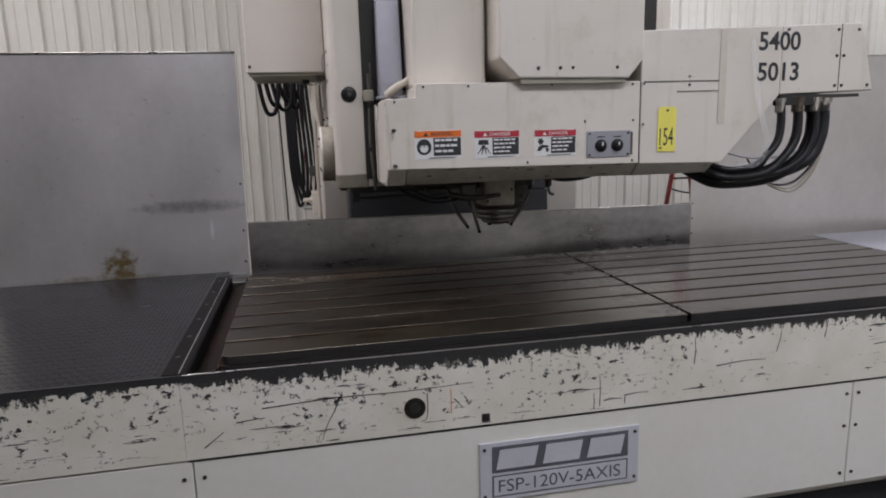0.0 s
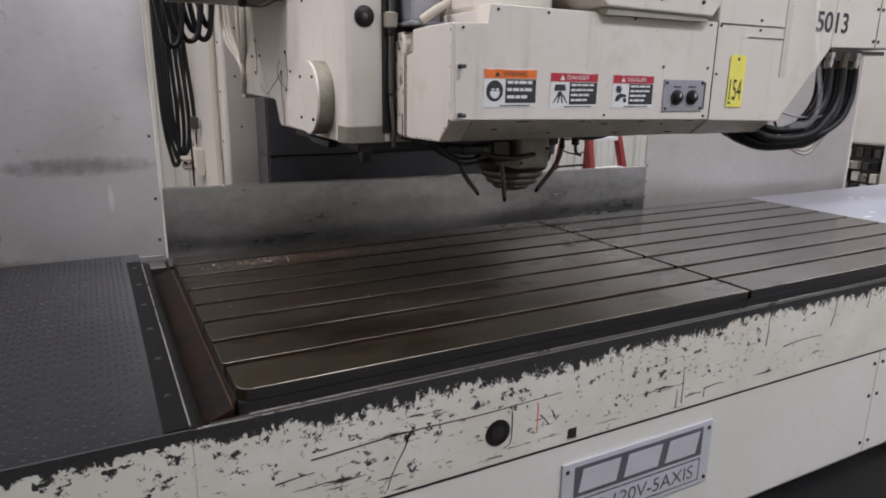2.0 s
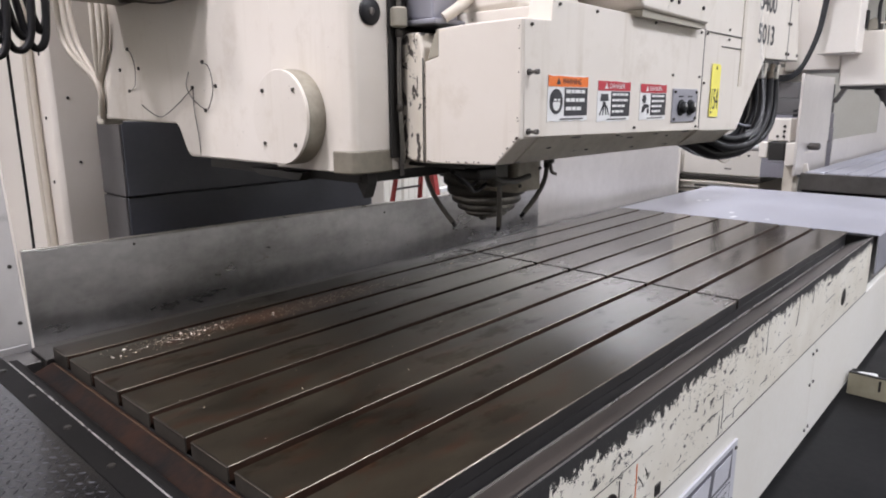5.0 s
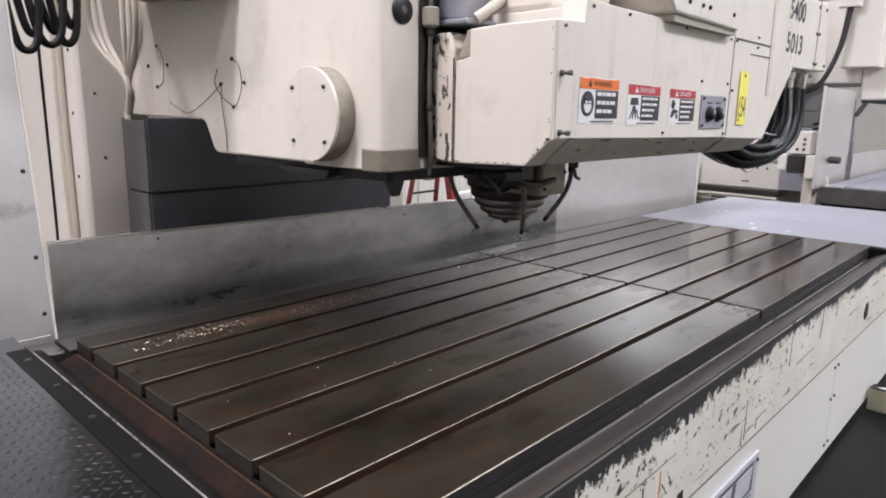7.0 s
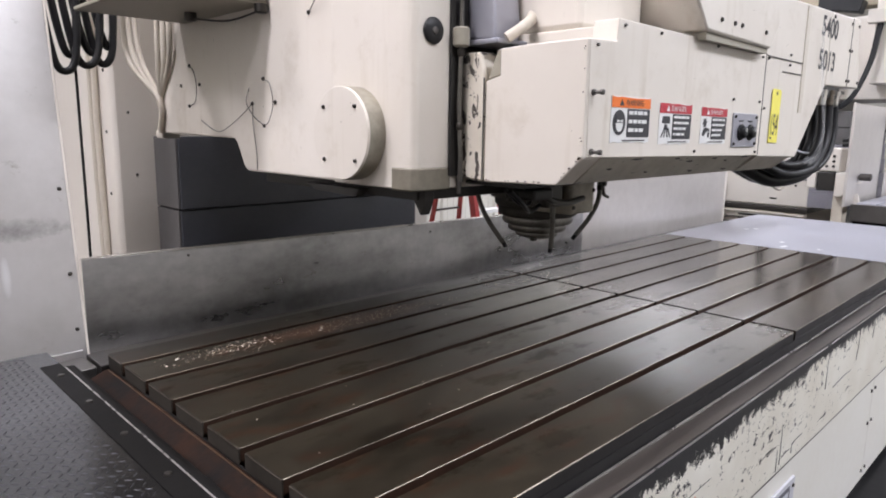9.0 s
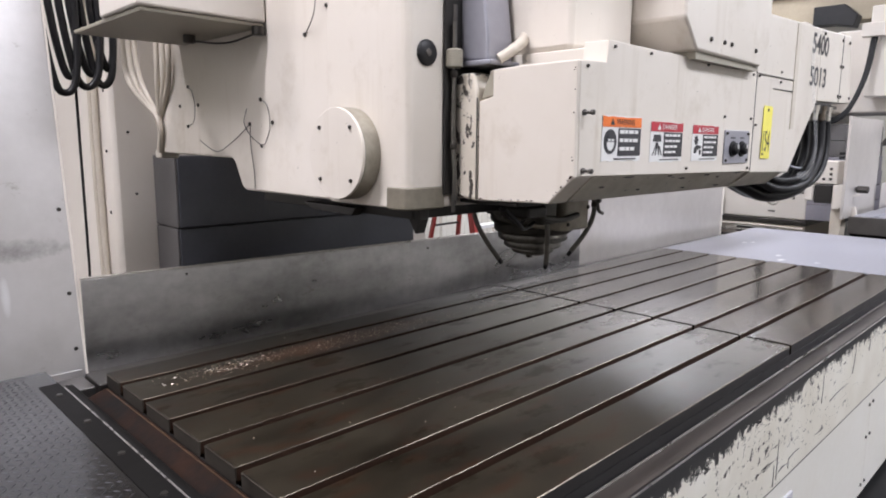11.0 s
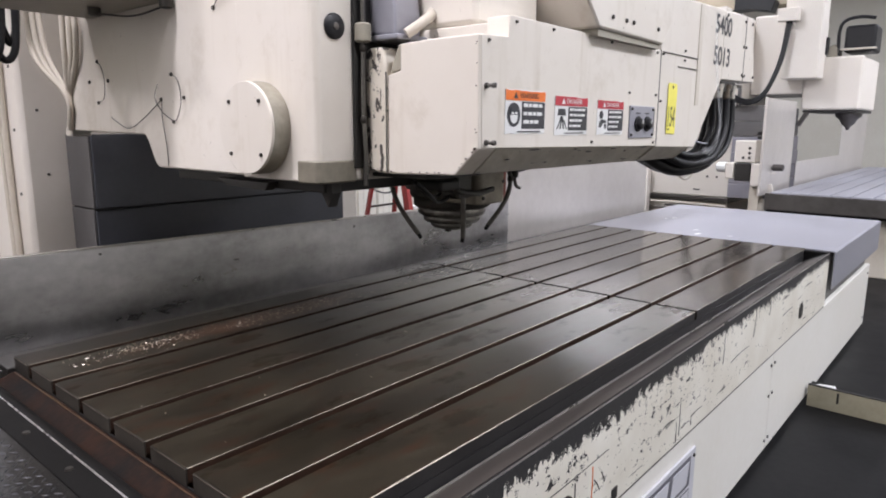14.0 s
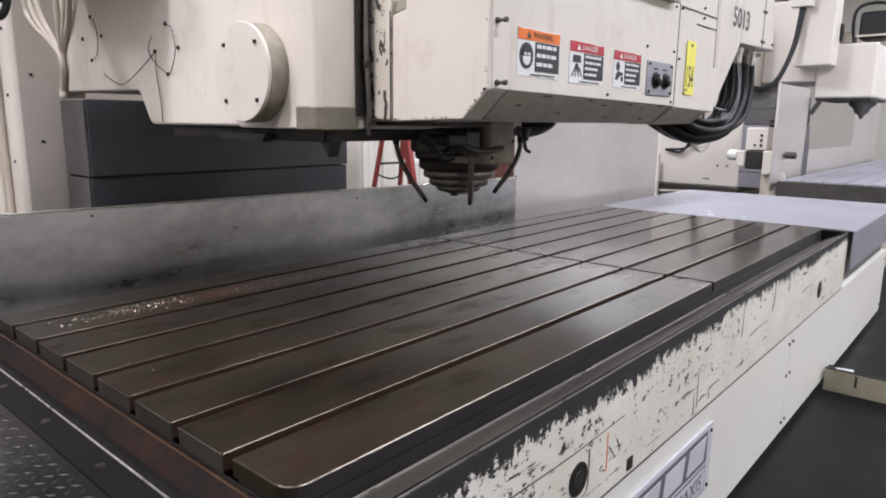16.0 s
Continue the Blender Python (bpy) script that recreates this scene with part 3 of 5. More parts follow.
def table():
    t = thing("machine_table", (0, 0.45, 0.47), "T-slotted cast-iron milling table with worn cream sides", "machine table")
    part("core", box(WEST + 0.002, EAST - 0.002, -0.149, BACK_Y - 0.006, 0.47, 0.688), slot_brown, t)
    # front trough, lip and painted apron
    lip = [(-0.150, 0.60), (-0.150, 0.686), (-0.162, 0.690), (-0.255, 0.7375), (-0.262, 0.7415), (-0.2645, 0.7415), (-0.266, 0.739), (-0.266, 0.465), (-0.150, 0.465)]
    part("apron", prism(lip, "x", -1.775, 1.565), apron_paint, t, "cream apron, paint chipped off along its upper edge")
    floor_slope = [(-0.156, 0.6865), (-0.254, 0.7372), (-0.256, 0.7408), (-0.166, 0.6955), (-0.156, 0.6935)]
    part("trough_floor", prism(floor_slope, "x", -1.73, 1.46), trough_steel, t, "brown oily trough floor")
    part("trough_wall", box(WEST + 0.01, EAST - 0.02, -0.1535, -0.1505, 0.6900, 0.719), oil_gap_dark, t)
    # bright tubes along fillet and lip stand for the glints on worn edges
    part("trough_fillet", tube([(WEST + 0.02, -0.163, 0.6955), (0, -0.163, 0.6955), (1.46, -0.163, 0.6955)], 0.0028, 6, 4), bright_steel, t)
    part("lip_edge", tube([(-1.765, -0.2640, 0.7412), (0, -0.2640, 0.7412), (1.55, -0.2640, 0.7412)], 0.0020, 6, 4), bright_steel, t)
    # raised black block stands for the dark of the drain hole
    part("drain_pit", prism([(-0.157, 0.6880), (-0.254, 0.7375), (-0.256, 0.7405), (-0.157, 0.6925)], "x", 1.461, 1.535), oil_shade_black, t, "black drain opening")
    part("trough_end", box(1.536, 1.566, -0.2645, -0.1505, 0.686, 0.745, 0.003), rail_steel, t)
    # dark filler stands for the shade in the open gap
    part("seam", box(-1.772, 1.563, -0.2640, -0.240, 0.4565, 0.4646), oil_gap_dark, t, "dark strip filling the gap under the apron")
    # slats between the T-slots
    edges = [FRONT_Y, *[s for s in SLOTS], BACK_Y]
    for k in range(8):
        y0 = edges[k] + (0.011 if k else 0.0)
        y1 = edges[k + 1] - (0.011 if k < 7 else 0.0)
        for x0, x1 in ((WEST, -0.008), (0.008, EAST)):
            u0, u1 = y0 + (0.012 if k else 0), y1 - (0.012 if k < 7 else 0)
            prof = [(y0, TOP - 0.03), (y0, TOP - 0.0012), (y0 + 0.0012, TOP), (y1 - 0.0012, TOP), (y1, TOP - 0.0012), (y1, TOP - 0.03), (u1, TOP - 0.032), (u1, 0.688), (u0, 0.688), (u0, TOP - 0.032)]
            if k == 0 and x0 < -1:
                # rounded front corner
                arc = [(x0 + 0.035 - 0.035 * math.sin(q * math.pi / 12), y0 + 0.035 - 0.035 * math.cos(q * math.pi / 12)) for q in range(7)]
                slat = part("slat", prism([(x1, y1), (x1, y0), *arc, (x0, y1)], "z", TOP - 0.031, TOP, 0.0018, 1), table_steel, t)
                part("stem", box(x0 + 0.002, x1, y0 + 0.002, u1, 0.688, TOP - 0.031), oil_gap_dark, t)
            else:
                slat = part("slat", prism(prof, "x", x0, x1), table_steel, t)
            slat.data.materials.append(edge_steel)
            slat.data.materials.append(oil_gap_dark)
            slat.data.materials.append(slot_brown)
            for f in slat.data.polygons:
                # only front-facing chamfers are pale: the slots' lit edges put into colour
                if f.normal.z > 0.2 and f.normal.y < -0.2:
                    f.material_index = 1
                elif k == 0 and f.normal.y < -0.9:
                    f.material_index = 2
                elif abs(f.normal.y) > 0.9:
                    f.material_index = 3
        # end face, rubbed grey, with a bright upper edge
        if k:
            part("slat_end", box(WEST - 0.0025, WEST - 0.0002, y0 + 0.001, y1 - 0.001, TOP - 0.036, TOP - 0.001, 0.0008), end_iron, t, "rubbed grey end face")
            part("edge_line", box(WEST - 0.0035, WEST - 0.0026, y0 + 0.002, y1 - 0.002, TOP - 0.0028, TOP - 0.001), edge_steel, t)
    # plugs in the apron
    for hx in (-1.058, 1.028):
        hole = part("bore", lathe([(0.036, -0.002), (0.036, 0.0), (0.032, 0.0), (0.029, 0.012)], (hx, -0.2665, 0.553), "y", 24), screw_dark, t, "dark bore in the apron")
        part("plug", lathe([(0.004, -0.003), (0.018, -0.003), (0.020, 0.002)], (hx, -0.2665, 0.553), "y", 20), dark_steel, hole)
    for pts in (((-1.54, 0.609), (-1.31, 0.618), (-1.09, 0.615), (-0.86, 0.621)), ((-1.30, 0.617), (-1.317, 0.577), (-1.344, 0.528), (-1.361, 0.480)), ((-1.016, 0.602), (-1.015, 0.547), (-1.020, 0.512), (-1.04, 0.504)), ((-0.926, 0.571), (-0.909, 0.553), (-0.896, 0.534)), ((-0.891, 0.577), (-0.880, 0.559), (-0.874, 0.544)), ((-0.406, 0.485), (-0.405, 0.54), (-0.407, 0.602)), ((-0.428, 0.473), (-0.427, 0.504), (-0.428, 0.534)), ((-0.39, 0.501), (-0.356, 0.505), (-0.323, 0.502)), ((-0.312, 0.512), (-0.268, 0.517), (-0.223, 0.515)), ((-0.312, 0.485), (-0.311, 0.504), (-0.312, 0.516)), ((-0.046, 0.602), (-0.043, 0.651), (-0.046, 0.70)), ((0.287, 0.614), (0.30, 0.664), (0.305, 0.713)), ((0.487, 0.651), (0.493, 0.676), (0.498, 0.713)), ((0.043, 0.584), (0.154, 0.592), (0.243, 0.590)), ((-1.62, 0.571), (-1.577, 0.575), (-1.533, 0.577)), ((0.709, 0.602), (0.798, 0.607), (0.865, 0.606)), ((-1.72, 0.50), (-1.66, 0.545)), ((1.09, 0.655), (1.16, 0.658), (1.21, 0.655)), ((1.30, 0.66), (1.36, 0.664))):
        part("scratch", tube([(px, -0.2660, pz) for px, pz in pts], 0.0020, 5, 5, None, 0.5), oil_gap_dark, t)
    part("paint_mark", tube([(-0.936, -0.2660, 0.607), (-0.935, -0.2660, 0.565), (-0.937, -0.2660, 0.520)], 0.0017, 5, 4), label_orange, t, "orange crayon mark")
    part("patch", box(-0.832, -0.804, -0.2685, -0.2662, 0.477, 0.505), dark_steel, t)
    # left end channel: narrow ledge, rusty slope and a broad grey rail
    part("end_face", box(WEST - 0.002, WEST + 0.0015, -0.12, BACK_Y - 0.01, 0.692, TOP - 0.0365), oil_gap_dark, t, "oily iron end face")
    part("end_channel", box(-1.774, WEST, -0.20, BACK_Y - 0.01, 0.655, 0.662), oil_gap_dark, t)
    part("ledge", prism([(WEST - 0.0022, 0.662), (WEST - 0.0022, 0.710), (WEST - 0.007, 0.7125), (WEST - 0.010, 0.7125), (WEST - 0.010, 0.662)], "y", -0.13, BACK_Y - 0.02), slot_brown, t)
    part("rust_slope", prism([(WEST - 0.0103, 0.663), (WEST - 0.0103, 0.7135), (WEST - 0.013, 0.7145), (WEST - 0.086, 0.688), (WEST - 0.086, 0.663)], "y", -0.16, BACK_Y - 0.02), rust, t, "rusty brown slope under the table's end")
    part("ledge_edge", tube([(WEST - 0.0125, -0.15, 0.7143), (WEST - 0.0125, 0.5, 0.7143), (WEST - 0.0125, BACK_Y - 0.03, 0.7143)], 0.0017, 6, 4), slot_edge, t)
    part("end_rail", prism([(-1.7775, 0.66), (-1.7775, 0.741), (-1.774, 0.7445), (-1.755, 0.7425), (-1.7515, 0.739), (-1.7515, 0.66)], "y", -0.262, BACK_Y - 0.01), rail_steel, t, "grey bare steel end rail")
    # bright tube paints the glint along the rail's outer edge
    part("rail_edge", tube([(-1.7765, -0.25, 0.7440), (-1.7765, 0.4, 0.7440), (-1.7765, BACK_Y - 0.02, 0.7440)], 0.0018, 6, 4), edge_glint, t)
    return t


table()


def tread_plate():
    p = thing("tread_plate", (-2.2, 0.4, 0.70), "grey steel tread plate with raised bars, oily", "tread plate")
    part("sheet", box(-2.90, -1.779, -0.26, 1.225, 0.735, 0.742), tread_steel, p)
    bm = bmesh.new()
    x, row = -2.885, 0
    while x < -1.835:
        y = -0.245 + (0.011 if row % 2 else 0)
        col = 0
        while y < 1.215:
            a = math.radians(45 if (row + col) % 2 else -45)
            c, s = math.cos(a), math.sin(a)
            q = []
            for u, v, h in ((-0.0085, 0, 0.742), (0, -0.0021, 0.742), (0.0085, 0, 0.742), (0, 0.0021, 0.742), (-0.0045, 0, 0.7433), (0.0045, 0, 0.7433)):
                q.append(bm.verts.new((x + u * c - v * s, y + u * s + v * c, h)))
            for f in ((0, 1, 4), (1, 5, 4), (1, 2, 5), (2, 3, 5), (3, 4, 5), (3, 0, 4)):
                bm.faces.new([q[i] for i in f])
            y += 0.022
            col += 1
        x += 0.0165
        row += 1
    ob = part("tread", bm, tread_bar, p)
    tagged(ob, kind="stuff")
    part("front_skirt", box(-2.90, -1.776, -0.266, -0.260, 0.465, 0.742), apron_paint, p)
    part("edge_strip", box(-1.826, -1.779, -0.256, 1.10, 0.742, 0.7438), rail_steel, p, "flat dark steel edge strip")
    for k in range(6):
        part("bolt", lathe([(0.003, 0.004), (0.007, 0.004), (0.008, 0.0)], (-1.803, -0.1 + 0.22 * k, 0.7438), "z", 8), screw_dark, p)


tread_plate()


def way_cover():
    c = thing("way_cover", (2.35, 0.4, 0.47), "flat grey sheet-metal way cover at the table's end", "way cover")
    part("top", box(1.585, 3.08, -0.283, 1.098, 0.742, 0.75, 0.002), galvanised, c)
    # small white patches painted where the sheet glints
    for sx, sy, sw in ((2.18, 0.84, 0.022), (2.24, 0.805, 0.026), (1.80, 0.497, 0.03), (1.64, 0.435, 0.05), (1.70, 0.265, 0.018)):
        part("glint", prism([(sx, sy), (sx + sw, sy - 0.012), (sx + sw * 1.3, sy + 0.012), (sx + sw * 0.3, sy + 0.02)], "z", 0.7502, 0.7508), label_white, c, "painted white glint on the sheet")
    part("front_skirt", box(1.570, 3.08, -0.291, -0.284, 0.555, 0.748, 0.0015), galvanised, c)
    part("end_skirt", box(3.074, 3.08, -0.283, 1.098, 0.555, 0.741), galvanised, c)
    part("support", box(1.59, 3.0, -0.234, 1.08, 0.454, 0.742), dark_steel, c)


way_cover()


def sheets():
    s = thing("splash_guard", (-2.2, 1.25, 0.70), "tall stainless splash guard, smeared and stained", "splash guard")
    lean = 0.134  # per metre
    top = 1.222 + lean * 1.15
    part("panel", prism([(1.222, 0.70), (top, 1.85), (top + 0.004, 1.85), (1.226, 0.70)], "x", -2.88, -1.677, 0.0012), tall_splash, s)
    part("rim", box(-2.88, -1.677, top - 0.003, top + 0.012, 1.8505, 1.860, 0.002), bright_steel, s)
    part("hem", prism([(1.2205, 0.70), (top - 0.0015, 1.85), (top + 0.024, 1.85), (1.246, 0.70)], "x", -1.6765, -1.670, 0.002), cream, s)
    part("foot", box(-2.88, -1.69, 1.212, 1.2205, 0.70, 0.73), tall_splash, s)
    for sz in (0.79, 0.95, 1.19):
        part("screw", screw_head(-1.695, 1.222 + lean * (sz - 0.70), sz, 0.006), screw_dark, s)
    l = thing("splash_guard", (-0.40, 1.24, 0.70), "low smeared stainless splash guard behind the table", "splash guard")
    part("panel", prism([(-1.669, 0.70), (0.868, 0.70), (0.868, 0.954), (-1.669, 0.988)], "y", 1.233, 1.237, 0.0012), splash_steel, l)
    part("rim", prism([(-1.669, 0.9885), (0.868, 0.9545), (0.868, 0.960), (-1.669, 0.994)], "y", 1.232, 1.245, 0.0015), bright_steel, l)
    for sx, sz in ((-1.36, 0.965), (-0.3, 0.935)):
        part("screw", screw_head(sx, 1.233, sz, 0.004), screw_dark, l)
    r = thing("splash_guard", (1.8, 1.25, 0.70), "tall clean stainless splash guard beside the way cover", "splash guard")
    part("panel", box(0.866, 2.77, 1.247, 1.251, 0.66, 1.80, 0.0012), stainless, r)
    part("rim", box(0.866, 2.77, 1.245, 1.259, 1.797, 1.807, 0.002), bright_steel, r)
    part("end_post", box(2.765, 2.785, 1.242, 1.272, 0.66, 1.80, 0.002), cream, r)
    for k in range(3):
        part("screw", screw_head(0.883, 1.247, 0.78 + 0.09 * k, 0.005), screw_dark, r)
    # trim that closes the gap under the guards
    for x0, x1 in ((-2.88, -1.69), (-1.68, 0.86), (0.87, 2.77)):
        single("trim", box(x0, x1, 1.0995, 1.211 if x0 < -2 else 1.232, 0.66, 0.712, 0.003), dark_steel, "dark steel angle under the splash guards", "trim", kind="structure")


sheets()

# ---- column, ram housing and head ----


def column():
    c = thing("machine_column", (-0.5, 2.6, 0), "tall cream-painted machine column with cable runs", "machine column")
    part("body", box(-1.265, 0.53, 2.12, 3.7, 0.0, 3.4, 0.02), cream, c)
    part("cable_arm", box(-1.66, -1.10, 1.66, 2.119, 2.46, 2.56, 0.008), cream_old, c)
    part("arm_back", box(-1.56, -1.266, 3.20, 3.32, 2.30, 2.40, 0.008), cream_old, c)
    for y, r in ((2.25, 0.013), (2.31, 0.011)):
        part("conduit", tube([(-1.277, y, 0.7), (-1.281, y + 0.004, 1.3), (-1.277, y - 0.004, 1.9), (-1.279, y, 2.6)], r, 8, 6), tan_cable, c)
    for y, z in ((2.18, 1.59), (2.19, 1.34), (2.19, 1.08), (2.6, 1.9), (3.2, 1.2)):
        part("screw", screw_head(-1.265, y, z, 0.007, "x"), screw_dark, c)
    for x, z in ((-1.20, 1.42), (-1.18, 1.16), (-1.19, 1.66)):
        part("screw", screw_head(x, 2.12, z, 0.006), screw_dark, c)
    # valve block with fittings low on the column
    v = part("valve_block", box(-1.325, -1.266, 2.92, 3.12, 0.80, 0.97, 0.006), cream_old, c, "grimy valve block with fittings")
    for k in range(4):
        part("fitting", lathe([(0.006, -0.07), (0.014, -0.065), (0.014, -0.01), (0.02, -0.01), (0.02, 0.0)], (-1.325, 2.95 + 0.045 * k, 0.85 + 0.05 * (k % 2)), "x", 10), (bright_steel, tan_cable)[k % 2], v)
    part("fitting", lathe([(0.02, -0.05), (0.028, -0.045), (0.028, 0.02), (0.015, 0.03)], (-1.305, 3.0, 1.14), "z", 12), dark_steel, c)
    part("pipe", tube([(-1.305, 3.0, 1.09), (-1.31, 3.01, 1.03), (-1.305, 3.0, 0.97)], 0.008, 8, 4), tan_cable, c)
    g = thing("way_guard", (-0.44, 1.9, 0.6), "dark grey sheet-metal way guard on the column", "way guard")
    part("panel", box(-1.095, 0.215, 1.895, 1.915, 0.60, 1.020, 0.003), dark_guard, g)
    part("panel", box(-1.095, 0.215, 1.887, 1.915, 1.027, 1.326, 0.003), dark_guard, g)
    # side returns are given a lighter grey than the front panels
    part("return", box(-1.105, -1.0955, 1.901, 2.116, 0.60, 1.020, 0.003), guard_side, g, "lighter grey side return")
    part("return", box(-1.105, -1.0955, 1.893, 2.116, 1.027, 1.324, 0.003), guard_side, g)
    # black filler keeps the gaps behind the guard panels dark
    part("backing", box(-1.095, 0.205, 1.916, 2.11, 0.56, 1.318), oil_shade_black, g)
    bp = thing("notice_board", (5.5, 4.54, 0.3), "plain dark brown board against the ribbed wall", "board")
    part("board", box(5.05, 5.95, 4.53, 4.56, 0.30, 1.45, 0.004), brown_panel, bp)
    part("frame", box(5.03, 5.97, 4.525, 4.56, 1.452, 1.49, 0.004), brown_panel, bp)
    for fx in (5.10, 5.88):
        part("foot", box(fx, fx + 0.04, 4.52, 4.56, 0.0, 0.298, 0.003), dark_steel, bp)


column()


def ram_housing():
    X = -1.24
    h = thing("ram_housing", (-0.5, 1.1, 1.235), "large cream cast ram housing with round boss", "ram housing")
    low = [(0.33, 1.237), (1.05, 1.238), (1.07, 1.25), (1.112, 1.322), (1.13, 1.334), (1.70, 1.342), (1.70, 1.95), (1.02, 2.6), (0.33, 2.6)]
    part("casting", prism(low, "x", X, -0.42, 0.006, 2), used_cream, h)
    high = [(0.33, 1.268), (1.07, 1.268), (1.112, 1.322), (1.13, 1.334), (1.70, 1.342), (1.70, 1.95), (1.02, 2.6), (0.33, 2.6)]
    part("casting", prism(high, "x", -0.4195, 0.16, 0.006, 2), used_cream, h)
    front = [(X - 0.002, 0.60), (X - 0.002, 0.335), (X + 0.004, 0.314), (X + 0.018, 0.304), (-1.130, 0.304), (-0.86, 0.304), (-0.86, 0.60)]
    part("front_box", prism(front, "z", 1.234, 2.9, 0.004, 2), used_cream, h)
    part("front_box", prism([(-0.8595, 0.60), (-0.8595, 0.304), (0.10, 0.304), (0.155, 0.36), (0.155, 0.60)], "z", 1.2645, 2.9, 0.004, 2), used_cream, h)
    # shading of the chamfered corner, put into a darker painted band
    band = [(X - 0.004, 0.372), (X - 0.004, 0.330), (X + 0.002, 0.310), (X + 0.018, 0.3015), (-1.120, 0.3015), (-1.120, 0.372)]
    part("lower_band", prism(band, "z", 1.231, 1.284, 0.004), shaded_band, h, "lower front corner with its shading in the paint")
    part("rear_bracket", box(X - 0.006, X + 0.06, 1.66, 1.72, 1.322, 1.352, 0.004), cream_old, h)
    cy, cz = 0.502, 1.358
    boss = part("boss", lathe([(0.004, -0.054), (0.1080, -0.054), (0.1090, -0.0535), (0.1095, -0.052), (0.1095, 0.0)], (X, cy, cz), "x", 64), used_cream, h, "round cream boss with machined rim")
    # olive rim carries the shading round the cream boss's edge
    part("rim", lathe([(0.1095, -0.047), (0.1103, -0.045), (0.1103, -0.004), (0.1098, -0.002)], (X, cy, cz), "x", 64), flank_paint, boss)
    for a in (45, 135, 225, 315):
        part("screw", screw_head(X - 0.054, cy + 0.088 * math.cos(math.radians(a)), cz + 0.088 * math.sin(math.radians(a)), 0.005, "x"), screw_dark, boss)
    # black cap near the front edge
    nose = Matrix.Translation((-1.180, 0.304, 1.586)) @ Matrix.Rotation(math.radians(90), 4, "Z")
    bm = lathe([(0.005, -0.008), (0.026, -0.008), (0.029, -0.004), (0.029, 0.003)], (0, 0, 0), "x", 28)
    bmesh.ops.transform(bm, matrix=nose, verts=bm.verts)
    cap = part("cap", bm, rubber, h, "black round cap")
    bm = lathe([(0.003, -0.011), (0.008, -0.010), (0.009, -0.007)], (0, 0, 0), "x", 12)
    bmesh.ops.transform(bm, matrix=nose, verts=bm.verts)
    part("cap_centre", bm, dark_steel, cap)
    for y, z in ((1.417, 1.566), (1.489, 1.504), (1.347, 1.503), (1.431, 1.435), (0.938, 1.505), (1.005, 1.437), (0.876, 1.439), (0.94, 1.373), (0.70, 1.66), (0.66, 1.78), (0.60, 1.72)):
        part("screw", screw_head(X, y, z, 0.006, "x"), screw_dark, h)
    for pts in ([(X, 1.417, 1.566), (X - 0.014, 1.36, 1.545), (X - 0.014, 1.343, 1.50), (X - 0.010, 1.365, 1.45), (X, 1.431, 1.435)], [(X, 0.938, 1.505), (X - 0.014, 0.88, 1.485), (X - 0.014, 0.868, 1.43), (X - 0.010, 0.90, 1.385), (X, 0.94, 1.373)], [(X, 1.024, 1.482), (X - 0.012, 1.02, 1.44), (X - 0.012, 0.98, 1.40), (X, 0.94, 1.373)], [(X, 1.005, 1.437), (X - 0.004, 1.0, 1.38), (X - 0.004, 0.985, 1.30), (X, 0.99, 1.245)], [(X, 1.005, 1.437), (X - 0.014, 1.09, 1.385), (X - 0.014, 1.192, 1.353), (X - 0.010, 1.28, 1.37), (X - 0.002, 1.343, 1.388)], [(X, 0.70, 1.66), (X - 0.020, 0.63, 1.70), (X - 0.020, 0.62, 1.75), (X, 0.66, 1.78)]):
        part("wire", tube(pts, 0.0014, 6, 8), dark_steel, h)
    # greasy way strip under the casting
    part("way_strip", box(X + 0.05, -0.45, 0.34, 1.03, 1.205, 1.233, 0.003), oil_shade_black, h, "greasy dark way strip")
    part("wiper", prism([(0.32, 1.232), (0.32, 1.205), (0.335, 1.170), (0.36, 1.205), (0.44, 1.232)], "x", X + 0.055, X + 0.085, 0.002), oil_shade_black, h)
    part("wiper", prism([(0.52, 1.222), (0.54, 1.200), (0.72, 1.204), (0.76, 1.222)], "x", X + 0.02, X + 0.049, 0.002), oil_shade_black, h)
    # black sheet paints the shade of this gap, which is oily too
    part("dark_slide", box(-1.128, 0.08, 0.2965, 0.3035, 1.2635, 2.30, 0.002), oil_shade_black, h, "oily slide face, blackened further for the gap's shade")
    # cable from the column to the housing
    cables = thing("cable_bundle", (-1.3, 1.75, 1.35), "tan cables hanging between column and housing", "cables")
    for k in range(6):
        y0 = (1.83, 1.80, 1.77, 1.58, 1.55, 1.52)[k]
        x0 = (-1.30, -1.29, -1.28, -1.275, -1.265, -1.26)[k]
        part("cable", tube([(x0, y0, 1.92), (x0, y0, 1.76), (x0 + 0.005, y0 + (-0.03 if k < 3 else 0.02), 1.60), (-1.262 + 0.004 * k, 1.635 + 0.004 * k, 1.46), (-1.252 + 0.003 * k, 1.66, 1.345)], 0.0095, 8, 8), tan_cable, cables)


ram_housing()


